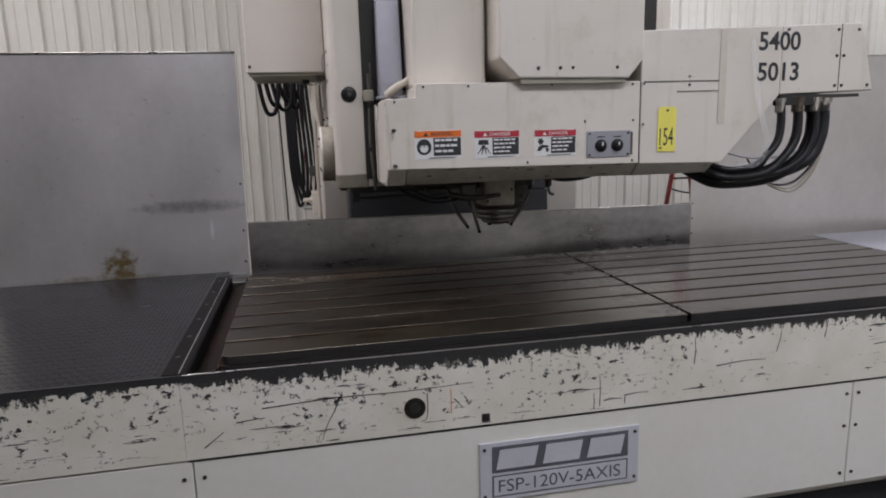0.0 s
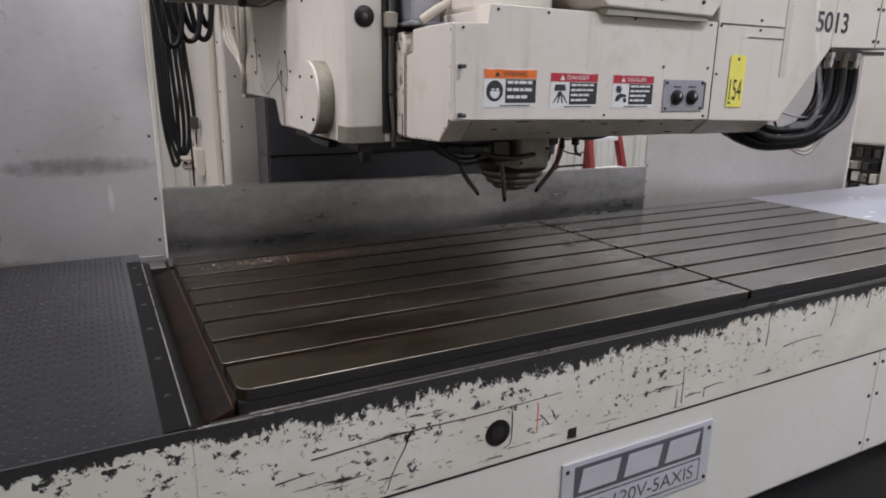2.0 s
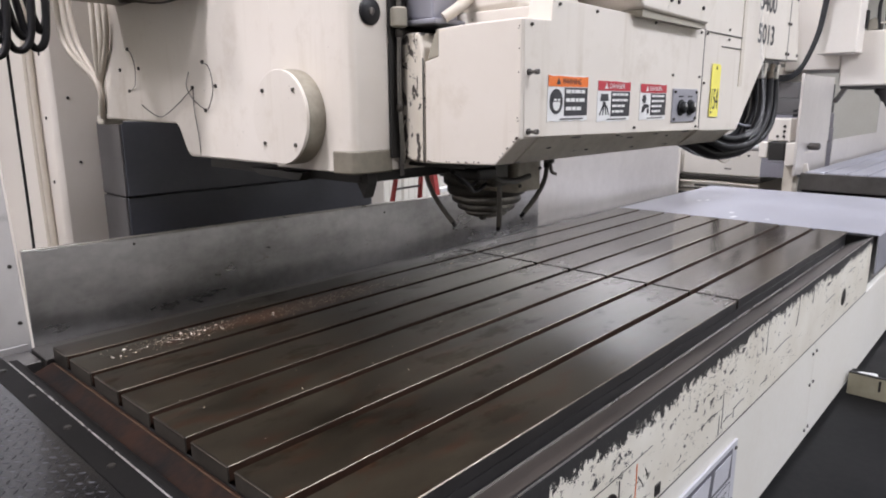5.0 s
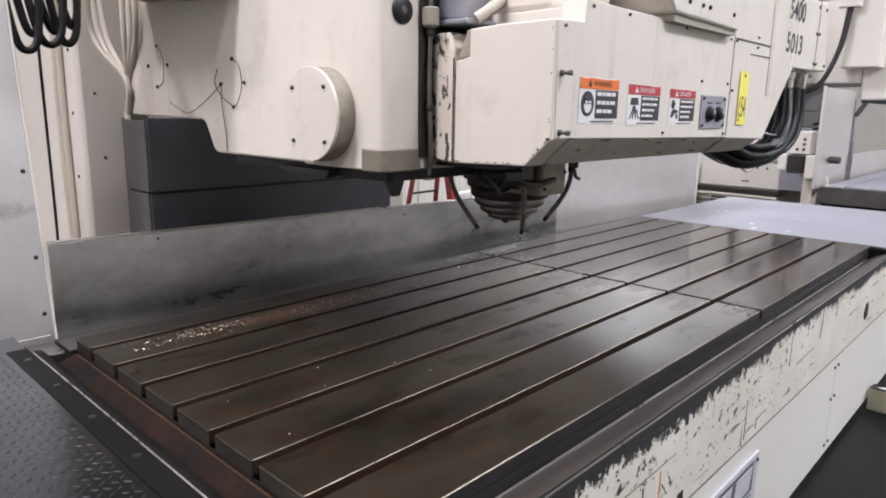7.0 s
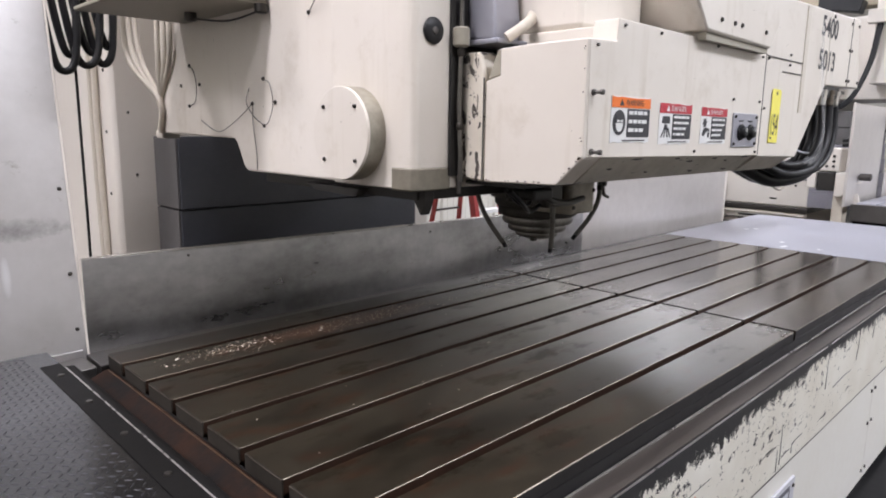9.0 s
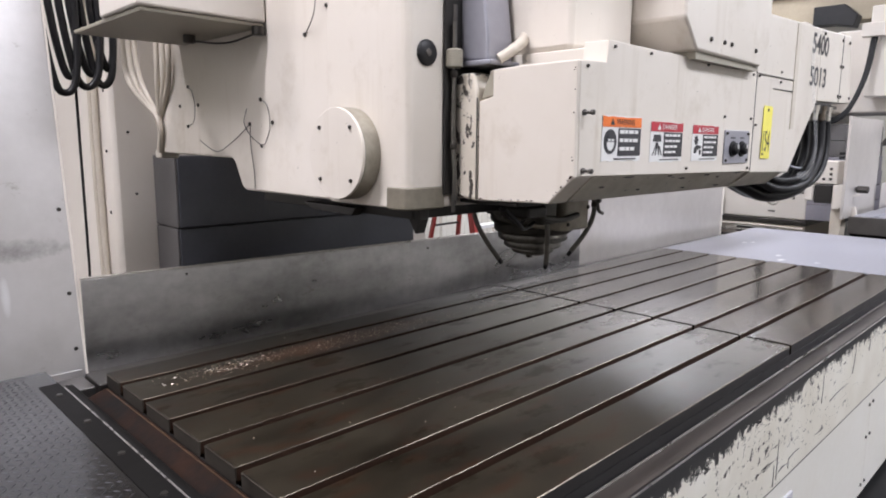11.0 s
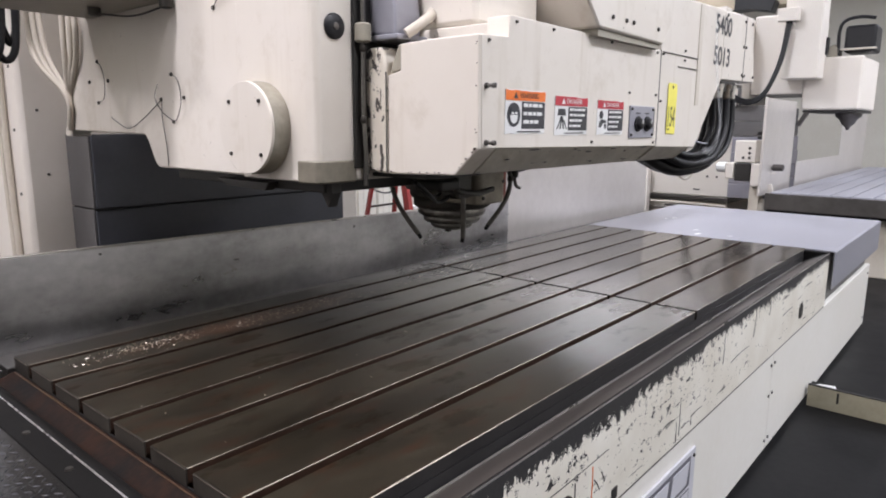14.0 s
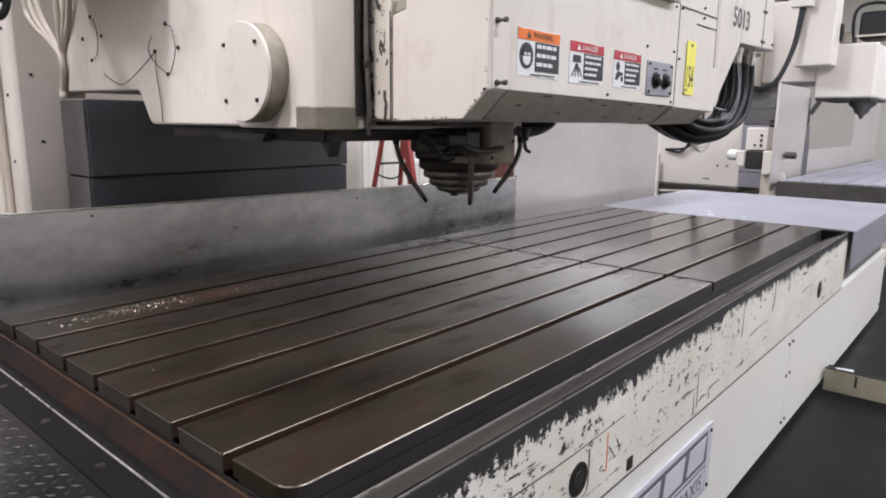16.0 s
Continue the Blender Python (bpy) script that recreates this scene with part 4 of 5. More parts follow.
def warning_label(x0, x1, z0, z1, y, band, word, round_sign, gear=False):
    s = thing("warning_label", ((x0 + x1) / 2, y, z0), f"{'orange' if word == 'WARNING' else 'red'}-headed white and black safety label on the cream cover", "label", "safety labels")
    w, h = x1 - x0, z1 - z0
    rng = random.Random(int(-1000 * x0))
    torn = [(x0, z1), (x0, z0 + 0.01 * h)]
    torn += [(x0 + w * q / 9, z0 + h * rng.uniform(-0.015, 0.03)) for q in range(1, 9)]
    torn += [(x1, z0 + 0.02 * h), (x1, z1 - 0.01 * h)]
    torn += [(x1 - w * q / 6, z1 - h * rng.uniform(-0.01, 0.025)) for q in range(1, 6)]
    part("sheet", prism(torn, "y", y - 0.0012, y - 0.0002), label_white, s)
    top = [(x0 + 0.001, z1 - 0.24 * h), (x1 - 0.001, z1 - 0.24 * h), (x1 - 0.001, z1 - 0.012 * h)]
    top += [(x1 - w * q / 8, z1 - h * rng.uniform(0.0, 0.03)) for q in range(1, 8)] + [(x0 + 0.001, z1 - 0.004 * h)]
    part("band", prism(top, "y", y - 0.0022, y - 0.0013), band, s)
    part("lettering", lettering(word, 0.12 * h, 0.46 * w, on_front(x0 + 0.34 * w, y - 0.0022, z1 - 0.185 * h)), label_black if word == "WARNING" else label_white, s)
    part("triangle", prism([(x0 + 0.19 * w, z1 - 0.195 * h), (x0 + 0.29 * w, z1 - 0.195 * h), (x0 + 0.24 * w, z1 - 0.06 * h)], "y", y - 0.0030, y - 0.0023), label_black if word == "WARNING" else label_white, s)
    part("text_block", box(x0 + 0.40 * w, x1 - 0.015 * w, y - 0.0022, y - 0.0013, z0 + 0.13 * h, z1 - 0.26 * h), label_black, s)
    rows = 3 if round_sign else 4
    for k in range(rows):
        line = z1 - 0.30 * h - k * 0.56 * h / rows
        at, n = x0 + 0.43 * w, 0
        stop = x1 - (0.06, 0.10, 0.16, 0.22)[k] * w
        while at < stop - 0.05 * w:
            wide = (0.11, 0.07, 0.14, 0.09)[(k * 3 + n) % 4] * w
            part("text_bar", box(at, min(at + wide, stop), y - 0.0030, y - 0.0023, line - 0.24 * h / rows, line), label_white, s)
            at, n = at + wide + 0.022 * w, n + 1
    part("text_bar", box(x0 + 0.30 * w, x1 - 0.12 * w, y - 0.0022, y - 0.0013, z0 + 0.05 * h, z0 + 0.075 * h), label_black, s)
    cx, cz = x0 + 0.20 * w, z0 + 0.44 * h
    if round_sign:
        disc = [(cx + 0.155 * w * math.cos(q * math.pi / 14), cz + 0.27 * h * math.sin(q * math.pi / 14)) for q in range(28)]
        part("pictogram", prism(disc, "y", y - 0.0022, y - 0.0013), label_black, s)
        face = [(cx + 0.088 * w * math.cos(q * math.pi / 10), cz - 0.03 * h + 0.165 * h * math.sin(q * math.pi / 10)) for q in range(20)]
        part("pictogram", prism(face, "y", y - 0.0029, y - 0.0023), label_white, s)
        part("pictogram", prism([(cx - 0.088 * w, cz + 0.06 * h), (cx + 0.088 * w, cz + 0.06 * h), (cx + 0.06 * w, cz + 0.15 * h), (cx - 0.06 * w, cz + 0.15 * h)], "y", y - 0.0036, y - 0.0030), label_black, s)
        part("pictogram", box(cx - 0.09 * w, cx + 0.09 * w, y - 0.0036, y - 0.0030, cz - 0.005 * h, cz + 0.075 * h), label_black, s)
        for q in (-0.042, 0.042):
            part("pictogram", box(cx + q * w - 0.028 * w, cx + q * w + 0.028 * w, y - 0.0042, y - 0.0037, cz + 0.01 * h, cz + 0.06 * h), label_white, s)
    elif gear:
        wheel = [(cx - 0.05 * w + (0.075 if q % 4 < 2 else 0.055) * w * math.cos(q * math.pi / 12), cz + 0.14 * h + (0.13 if q % 4 < 2 else 0.095) * h * math.sin(q * math.pi / 12)) for q in range(24)]
        part("pictogram", prism(wheel, "y", y - 0.0022, y - 0.0013), label_black, s)
        part("pictogram", prism([(cx - 0.10 * w, cz - 0.06 * h), (cx - 0.02 * w, cz + 0.02 * h), (cx + 0.13 * w, cz - 0.02 * h), (cx + 0.14 * w, cz - 0.09 * h), (cx + 0.02 * w, cz - 0.10 * h), (cx - 0.06 * w, cz - 0.22 * h), (cx - 0.13 * w, cz - 0.20 * h)], "y", y - 0.0022, y - 0.0013), label_black, s)
        part("pictogram", prism([(cx + 0.06 * w, cz - 0.12 * h), (cx + 0.14 * w, cz - 0.12 * h), (cx + 0.14 * w, cz - 0.24 * h), (cx + 0.09 * w, cz - 0.26 * h)], "y", y - 0.0022, y - 0.0013), label_black, s)
    else:
        part("pictogram", prism([(cx - 0.12 * w, cz + 0.07 * h), (cx + 0.12 * w, cz + 0.07 * h), (cx + 0.10 * w, cz + 0.24 * h), (cx - 0.10 * w, cz + 0.24 * h)], "y", y - 0.0022, y - 0.0013), label_black, s)
        part("pictogram", prism([(cx - 0.03 * w, cz + 0.05 * h), (cx + 0.03 * w, cz + 0.05 * h), (cx + 0.05 * w, cz - 0.05 * h), (cx - 0.05 * w, cz - 0.05 * h)], "y", y - 0.0022, y - 0.0013), label_black, s)
        for q in (-0.10, -0.035, 0.035, 0.10):
            part("pictogram", prism([(cx + q * w * 0.5, cz - 0.04 * h), (cx + q * w * 0.5 + 0.03 * w, cz - 0.04 * h), (cx + q * w * 1.4 + 0.02 * w, cz - 0.27 * h), (cx + q * w * 1.4, cz - 0.27 * h)], "y", y - 0.0022, y - 0.0013), label_black, s)


HEAD_Y = -0.041


def milling_head():
    y = HEAD_Y
    h = thing("milling_head", (-0.45, 0.25, 1.25), "cream sheet-metal milling head cover with worn edges", "milling head")
    part("front_cover", prism([(-1.074, 1.318), (-0.165, 1.306), (-0.165, 1.598), (-0.978, 1.602), (-0.983, 1.556), (-1.080, 1.552)], "y", y, 0.02, 0.002), used_cream, h)
    part("end_cover", prism([(y + 0.002, 1.316), (0.024, 1.258), (0.228, 1.252), (0.228, 1.480), (0.186, 1.490), (0.186, 1.548), (0.10, 1.552), (y + 0.002, 1.553)], "x", -1.085, -1.02, 0.003), used_cream, h)
    part("notch_flap", prism([(0.190, 1.492), (0.226, 1.486), (0.215, 1.515), (0.200, 1.545), (0.190, 1.550)], "x", -1.078, -1.03, 0.002), olive_box, h)
    part("rear_cover", prism([(0.2295, 1.252), (0.300, 1.256), (0.300, 1.535), (0.285, 1.545), (0.24, 1.545), (0.2295, 1.50)], "x", -1.089, -0.98, 0.006), chipped_cover, h, "cream rear cover, heavily chipped")
    part("chamfer", prism([(y + 0.001, 1.315), (0.022, 1.258), (0.11, 1.254), (0.02, 1.315)], "x", -1.018, -0.166), chamfer_paint, h, "oil-streaked sloping underside")
    part("tag_cover", prism([(-0.161, 1.302), (0.172, 1.294), (0.405, 1.536), (0.405, 1.790), (-0.161, 1.772)], "y", y + 0.002, 0.12, 0.004), used_cream, h)
    part("tag_chamfer", prism([(y + 0.004, 1.302), (0.022, 1.256), (0.11, 1.252), (0.02, 1.302)], "x", -0.161, 0.150), chamfer_paint, h)
    part("seam_strip", box(-0.150, 0.150, y - 0.0008, y + 0.002, 1.594, 1.597), dark_steel, h)
    part("seam_strip", box(-0.02, 0.150, y - 0.0008, y + 0.002, 1.558, 1.5605), dark_steel, h)
    part("drip_strip", box(0.150, 0.178, y - 0.001, y + 0.002, 1.44, 1.776), cream_old, h)
    part("seam_strip", box(-0.1645, -0.1615, y - 0.0004, y + 0.003, 1.310, 1.60), dark_steel, h)
    # black core paints the shade inside the covers
    part("inner_body", box(-1.00, 0.11, 0.03, 0.303, 1.2605, 1.54), oil_shade_black, h)
    part("top_deck", box(-0.975, -0.17, 0.021, 0.295, 1.551, 1.592, 0.003), used_cream, h)
    for ex, ew, ez in ((-0.89, 0.055, 1.311), (-0.67, 0.022, 1.308), (-0.59, 0.038, 1.299), (-0.45, 0.033, 1.304), (-0.35, 0.014, 1.296), (-0.26, 0.055, 1.305), (-0.76, 0.017, 1.276), (-0.51, 0.022, 1.270), (-0.30, 0.04, 1.268), (-0.95, 0.02, 1.29)):
        ey = y + 0.001 + (1.315 - ez) * 1.10
        part("chip", prism([(ex, ez - 0.001), (ex + ew * 0.4, ez - 0.0022), (ex + ew, ez - 0.0004), (ex + ew * 0.7, ez + 0.0014), (ex + ew * 0.2, ez + 0.0008)], "y", ey - 0.0035, ey), oil_shade_black, h)
    part("drip_plate", box(-1.07, -0.86, 0.12, 0.30, 1.2425, 1.2515, 0.002), oil_shade_black, h, "greasy drip plate under the covers")
    # knocked paint along the end cover's edges
    rng = random.Random(11)
    for k in range(24):
        q = rng.random()
        if k < 10:
            ey, ez = -0.037 + 0.059 * q, 1.319 - 0.054 * q
        elif k < 18:
            ey, ez = 0.026 + 0.19 * q, 1.2625 - 0.006 * q
        else:
            ey, ez = -0.037 + 0.006 * rng.random(), 1.33 + 0.21 * q
        w, t = rng.uniform(0.0015, 0.007), rng.uniform(0.001, 0.0035)
        part("chip", prism([(ey, ez), (ey + w * 0.6, ez - t * 0.3), (ey + w, ez + t * 0.5), (ey + w * 0.5, ez + t), (ey - w * 0.1, ez + t * 0.6)], "x", -1.0864, -1.0851), slot_brown, h)
    # bolts and screws on the covers
    for bx, bz in ((-1.062, 1.449), (-1.060, 1.330)):
        part("bolt", lathe([(0.002, -0.026), (0.0055, -0.025), (0.0055, -0.018), (0.0035, -0.017), (0.0035, -0.004), (0.0065, -0.004), (0.0065, 0.0)], (bx, y, bz), "y", 10), dark_steel, h)
    for sx, sz in ((-0.955, 1.590), (-1.055, 1.542), (-0.80, 1.590), (-0.50, 1.590), (-0.195, 1.588), (-0.19, 1.462), (-0.375, 1.462), (-0.150, 1.588), (-0.150, 1.445), (0.03, 1.612), (0.03, 1.582), (-0.19, 1.318), (-0.59, 1.325)):
        part("screw", screw_head(sx, y, sz, 0.0038), screw_dark, h)
    # motor box on top
    m = part("motor_box", prism([(-0.70, 1.682), (-0.63, 1.612), (-0.225, 1.606), (-0.170, 1.672), (-0.170, 2.2), (-0.70, 2.2)], "y", y - 0.03, 0.29, 0.006), used_cream, h, "cream motor box with chamfered underside")
    part("underside", box(-0.62, -0.232, y - 0.022, 0.28, 1.593, 1.611), olive_box, m)
    for sx in (-0.56, -0.48, -0.435, -0.27):
        part("screw", screw_head(sx, y - 0.03, 1.645, 0.006), screw_dark, m)
    part("pipe_elbow", tube([(-1.05, 0.20, 1.575), (-1.02, 0.18, 1.60), (-0.96, 0.20, 1.635), (-0.92, 0.27, 1.70)], 0.013, 8, 6), tan_cable, h)
    part("pressed_box", prism([(0.215, 1.572), (0.325, 1.580), (0.325, 1.92), (0.255, 1.92), (0.215, 1.62)], "x", -1.072, -0.985, 0.005), galvanised, h, "bare metal solenoid box")
    part("box_lip", box(-1.080, -0.975, 0.20, 0.30, 1.562, 1.574, 0.003), galvanised, h)
    part("upper_body", box(-0.97, -0.71, 0.06, 0.29, 1.593, 2.2, 0.012), used_cream, h)
    # hydraulic line in the gap beside the ram housing
    part("hose", tube([(-1.108, 0.285, 1.66), (-1.107, 0.287, 1.55), (-1.110, 0.286, 1.42), (-1.106, 0.285, 1.33), (-1.098, 0.287, 1.25)], 0.0056, 8, 8), worn_nose, h)
    part("hose", tube([(-1.096, 0.297, 1.70), (-1.094, 0.299, 1.50), (-1.096, 0.297, 1.22)], 0.0065, 8, 6), dark_steel, h)
    for z in (1.535, 1.37):
        part("ferrule", lathe([(0.006, 0.0), (0.0085, 0.003), (0.0085, 0.015), (0.006, 0.018)], (-1.1085, 0.286, z), "z", 12), end_iron, h)
    part("fitting", lathe([(0.014, 0.0), (0.020, 0.004), (0.020, 0.040), (0.014, 0.044)], (-1.1075, 0.286, 1.556), "z", 12), olive_box, h)
    part("fold_line", box(-1.0905, -1.0892, 0.2275, 0.2305, 1.256, 1.488), oil_shade_black, h)
    # spindle
    c = (-0.555, 0.47, 0)
    sp = part("spindle", lathe([(0.158, 1.275), (0.162, 1.268), (0.162, 1.212), (0.156, 1.200), (0.150, 1.198), (0.150, 1.168)], c, "z", 40), oily_steel, h, "grimy dark spindle body with stepped nose")
    part("flange", lathe([(0.132, 1.172), (0.137, 1.167), (0.137, 1.146), (0.131, 1.140)], c, "z", 40), oily_steel, sp)
    part("ring", lathe([(0.120, 1.142), (0.125, 1.137), (0.125, 1.116), (0.119, 1.110)], c, "z", 36), end_iron, sp)
    part("ring", lathe([(0.106, 1.112), (0.111, 1.107), (0.111, 1.090), (0.105, 1.084)], c, "z", 32), worn_nose, sp)
    part("ring", lathe([(0.088, 1.086), (0.093, 1.082), (0.093, 1.066), (0.086, 1.060)], c, "z", 32), worn_nose, sp)
    part("ring", lathe([(0.064, 1.062), (0.069, 1.058), (0.069, 1.048), (0.062, 1.042)], c, "z", 28), worn_nose, sp)
    part("nose", lathe([(0.040, 1.044), (0.043, 1.041), (0.041, 1.036), (0.032, 1.033)], c, "z", 28), bright_steel, sp)
    for a in (25, 205):
        part("drive_key", box(c[0] + 0.043 * math.cos(math.radians(a)) - 0.008, c[0] + 0.043 * math.cos(math.radians(a)) + 0.008, c[1] + 0.043 * math.sin(math.radians(a)) - 0.008, c[1] + 0.043 * math.sin(math.radians(a)) + 0.008, 1.030, 1.0425, 0.002), end_iron, sp)
    flank = part("motor_flank", prism([(-0.667, 0.285), (-0.655, 0.272), (-0.545, 0.272), (-0.533, 0.285), (-0.533, 0.42), (-0.667, 0.42)], "z", 1.135, 1.262, 0.006), flank_paint, sp, "grimy olive motor flank")
    for fx, fz in ((-0.550, 1.20), (-0.650, 1.155)):
        part("screw", screw_head(fx, 0.272, fz, 0.006), screw_dark, flank)
    part("sump", box(-0.74, -0.40, 0.37, 0.64, 1.240, 1.2600, 0.005), oil_shade_black, sp, "greasy dark mounting plate")
    part("block", box(-0.76, -0.69, 0.28, 0.36, 1.160, 1.232, 0.008), oily_steel, sp)
    part("block", box(-0.90, -0.82, 0.22, 0.32, 1.195, 1.2235, 0.006), oil_shade_black, sp)
    part("pipe", tube([(-0.84, 0.26, 1.226), (-0.80, 0.245, 1.190), (-0.70, 0.255, 1.175), (-0.60, 0.275, 1.180)], 0.009, 8, 6), oily_steel, sp)
    for a in range(0, 360, 60):
        part("bolt", lathe([(0.004, -0.008), (0.008, -0.008), (0.008, 0.0)], (c[0] + 0.141 * math.cos(math.radians(a)), c[1] + 0.141 * math.sin(math.radians(a)), 1.168), "z", 8), screw_dark, sp)
    # coolant hoses: root and tip as bearing and distance from the axis
    for a0, r0, a1, r1, z1 in ((150, 0.20, 168, 0.135, 1.030), (226, 0.215, 230, 0.190, 1.036), (306, 0.180, 282, 0.132, 1.056), (60, 0.20, 50, 0.13, 1.03)):
        pts = []
        for q in (0.0, 0.25, 0.5, 0.75, 1.0):
            a, r = math.radians(a0 + (a1 - a0) * q), r0 + 0.018 * math.sin(q * math.pi) + (r1 - r0) * q ** 1.8
            pts.append((c[0] + r * math.cos(a), c[1] + r * math.sin(a), 1.240 + (z1 - 1.240) * (0.9 * q + 0.1 * q * q)))
        n = part("nozzle_hose", tube(pts, 0.0078, 8, 6), grey_hose, sp, "dark grey coolant hose")
        ca, sa = math.cos(math.radians(a1)), math.sin(math.radians(a1))
        part("nozzle", tube([pts[-1], (pts[-1][0] - 0.010 * ca, pts[-1][1] - 0.010 * sa, z1 - 0.014)], 0.0066, 8, 3), rubber, n)
        part("ferrule", lathe([(0.0075, 0.0), (0.0100, 0.002), (0.0100, 0.016), (0.0075, 0.018)], (pts[1][0], pts[1][1], pts[1][2] - 0.006), "z", 10), end_iron, n)
    part("valve", lathe([(0.006, -0.03), (0.014, -0.028), (0.014, 0.0), (0.02, 0.0), (0.02, 0.012)], (-0.36, 0.36, 1.225), "z", 12), oily_steel, sp)
    part("valve_stem", tube([(-0.36, 0.36, 1.20), (-0.357, 0.355, 1.17), (-0.34, 0.35, 1.16)], 0.006, 6, 4), dark_steel, sp)
    part("drain_hose", tube([(-1.02, 0.20, 1.228), (-0.96, 0.21, 1.195), (-0.88, 0.25, 1.165), (-0.78, 0.30, 1.165), (-0.71, 0.34, 1.175)], 0.0055, 8, 8), rubber, sp)
    part("drain_hose", tube([(-0.97, 0.26, 1.228), (-0.90, 0.27, 1.185), (-0.82, 0.30, 1.175), (-0.73, 0.36, 1.19)], 0.0045, 8, 8), rubber, sp)
    # labels, tag and switches
    warning_label(-0.992, -0.828, 1.347, 1.446, y, label_orange, "WARNING", True)
    warning_label(-0.783, -0.620, 1.343, 1.439, y, label_red, "DANGER", False)
    warning_label(-0.565, -0.409, 1.342, 1.436, y, label_red, "DANGER", False, True)
    t = thing("lot_tag", (-0.055, y, 1.345), "yellow card lot tag with handwritten black number", "tag")
    part("card", prism([(-0.092, 1.345), (-0.020, 1.343), (-0.019, 1.497), (-0.026, 1.504), (-0.084, 1.505), (-0.091, 1.498)], "y", y - 0.0016, y - 0.0002), tag_yellow, t)
    part("lettering", lettering("154", 0.064, 0.054, on_front(-0.084, y - 0.0016, 1.366)), label_black, t)
    part("underline", box(-0.085, -0.074, y - 0.0026, y - 0.0017, 1.355, 1.361), label_black, t)
    part("eyelet", lathe([(0.002, -0.001), (0.005, -0.001), (0.005, 0.0)], (-0.055, y - 0.0018, 1.492), "y", 12), screw_dark, t)
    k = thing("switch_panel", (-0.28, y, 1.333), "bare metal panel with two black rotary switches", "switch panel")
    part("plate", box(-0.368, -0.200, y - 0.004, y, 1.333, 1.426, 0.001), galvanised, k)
    # dark strip stands for the shadow along the plate's right edge
    part("edge_shade", box(-0.1995, -0.190, y - 0.0015, y - 0.0002, 1.338, 1.420), dark_steel, k)
    for kx in (-0.315, -0.252):
        knob = part("knob", lathe([(0.004, -0.016), (0.014, -0.0155), (0.0165, -0.012), (0.018, -0.005), (0.0225, -0.004), (0.0225, 0.0)], (kx, y - 0.0042, 1.374), "y", 20), rubber, k, "black rotary knob")
        part("pointer", box(kx - 0.002, kx + 0.002, y - 0.0222, y - 0.0200, 1.375, 1.386), label_white, knob)
        part("caption", box(kx - 0.015, kx + 0.015, y - 0.0052, y - 0.0042, 1.403, 1.407), label_black, k)
    for kx in (-0.358, -0.210):
        for kz in (1.342, 1.417):
            part("screw", screw_head(kx, y - 0.004, kz, 0.004), screw_dark, k)
    # cable box with stencilled numbers
    b = thing("cable_box", (0.6, 0.05, 1.53), "cream cable box with stencilled black numbers", "cable box")
    part("body", prism([(0.4055, 1.540), (0.818, 1.549), (0.752, 1.802), (0.4055, 1.790)], "y", y + 0.002, 0.24, 0.005), used_cream, b)
    part("seam", box(0.6585, 0.6615, y + 0.0005, y + 0.003, 1.548, 1.795), dark_steel, b)
    part("lettering", lettering("5013", 0.068, 0.175, on_front(0.308, y + 0.002, 1.590), 0.0008, 0.022), label_black, b)
    part("lettering", lettering("5400", 0.068, 0.175, on_front(0.308, y + 0.002, 1.700), 0.0008, 0.022), label_black, b)
    for sx, sz in ((0.645, 1.57), (0.675, 1.57), (0.645, 1.68), (0.675, 1.68), (0.79, 1.57), (0.645, 1.775), (0.735, 1.775), (0.43, 1.775)):
        part("screw", screw_head(sx, y + 0.002, sz, 0.006), screw_dark, b)
    # black block in place of the opening's unlit inside
    part("opening", box(0.412, 0.585, y + 0.004, 0.0, 1.500, 1.5395), oil_shade_black, b, "dark cable opening under the box")
    part("gland_plate", box(0.41, 0.795, 0.0, 0.22, 1.527, 1.5395), dark_steel, b)
    # hose loop from the box to the head's flank
    loop = thing("hose_bundle", (0.4, 0.05, 1.15), "bundle of thick black hoses looping under the cable box", "hoses")
    for i in range(9):
        thick = i > 6
        x0 = 0.425 + 0.025 * i if not thick else 0.600 + 0.075 * (i - 7)
        yy = -0.028 + 0.034 * (i % 3) + (0.01 if thick else 0)
        r = (0.0125, 0.0155)[i % 2] if not thick else 0.0245
        low = 1.262 - 0.0055 * i - 0.014 * (i % 2)
        hs = part("hose", tube([(x0, yy, 1.53), (x0 + 0.004, yy - 0.005, 1.44), (x0 - 0.012, yy - 0.012, 1.365), (x0 - 0.06, yy - 0.014, 1.312 - 0.003 * i), (x0 * 0.55 + 0.096, yy - 0.004, low + 0.016), (0.24, yy + 0.03, low), (0.165, yy + 0.08, low + 0.03), (0.10, yy + 0.14, low + 0.09)], r, 12, 9), rubber, loop)
        part("fitting", lathe([(r * 0.9, -0.055), (r * 1.2, -0.05), (r * 1.2, -0.016), (r * 1.45, -0.016), (r * 1.45, 0.0)], (x0, yy, 1.527), "z", 10), (bright_steel, edge_steel)[i % 2] if not thick else bright_steel, hs)
    part("clamp", tube([(0.23, -0.002, 1.325), (0.30, -0.02, 1.308), (0.42, -0.022, 1.305), (0.52, 0.0, 1.320), (0.60, 0.03, 1.345)], 0.0038, 8, 8), galvanised, loop, "clear tie round the hoses")
    strap = bmesh.new()
    line = smooth_path([(0.275, y - 0.012, 1.74), (0.288, y - 0.016, 1.62), (0.312, y - 0.026, 1.48), (0.338, y - 0.030, 1.39), (0.338, y - 0.028, 1.325), (0.305, y - 0.022, 1.286), (0.225, y - 0.014, 1.283)], 8)
    rows = []
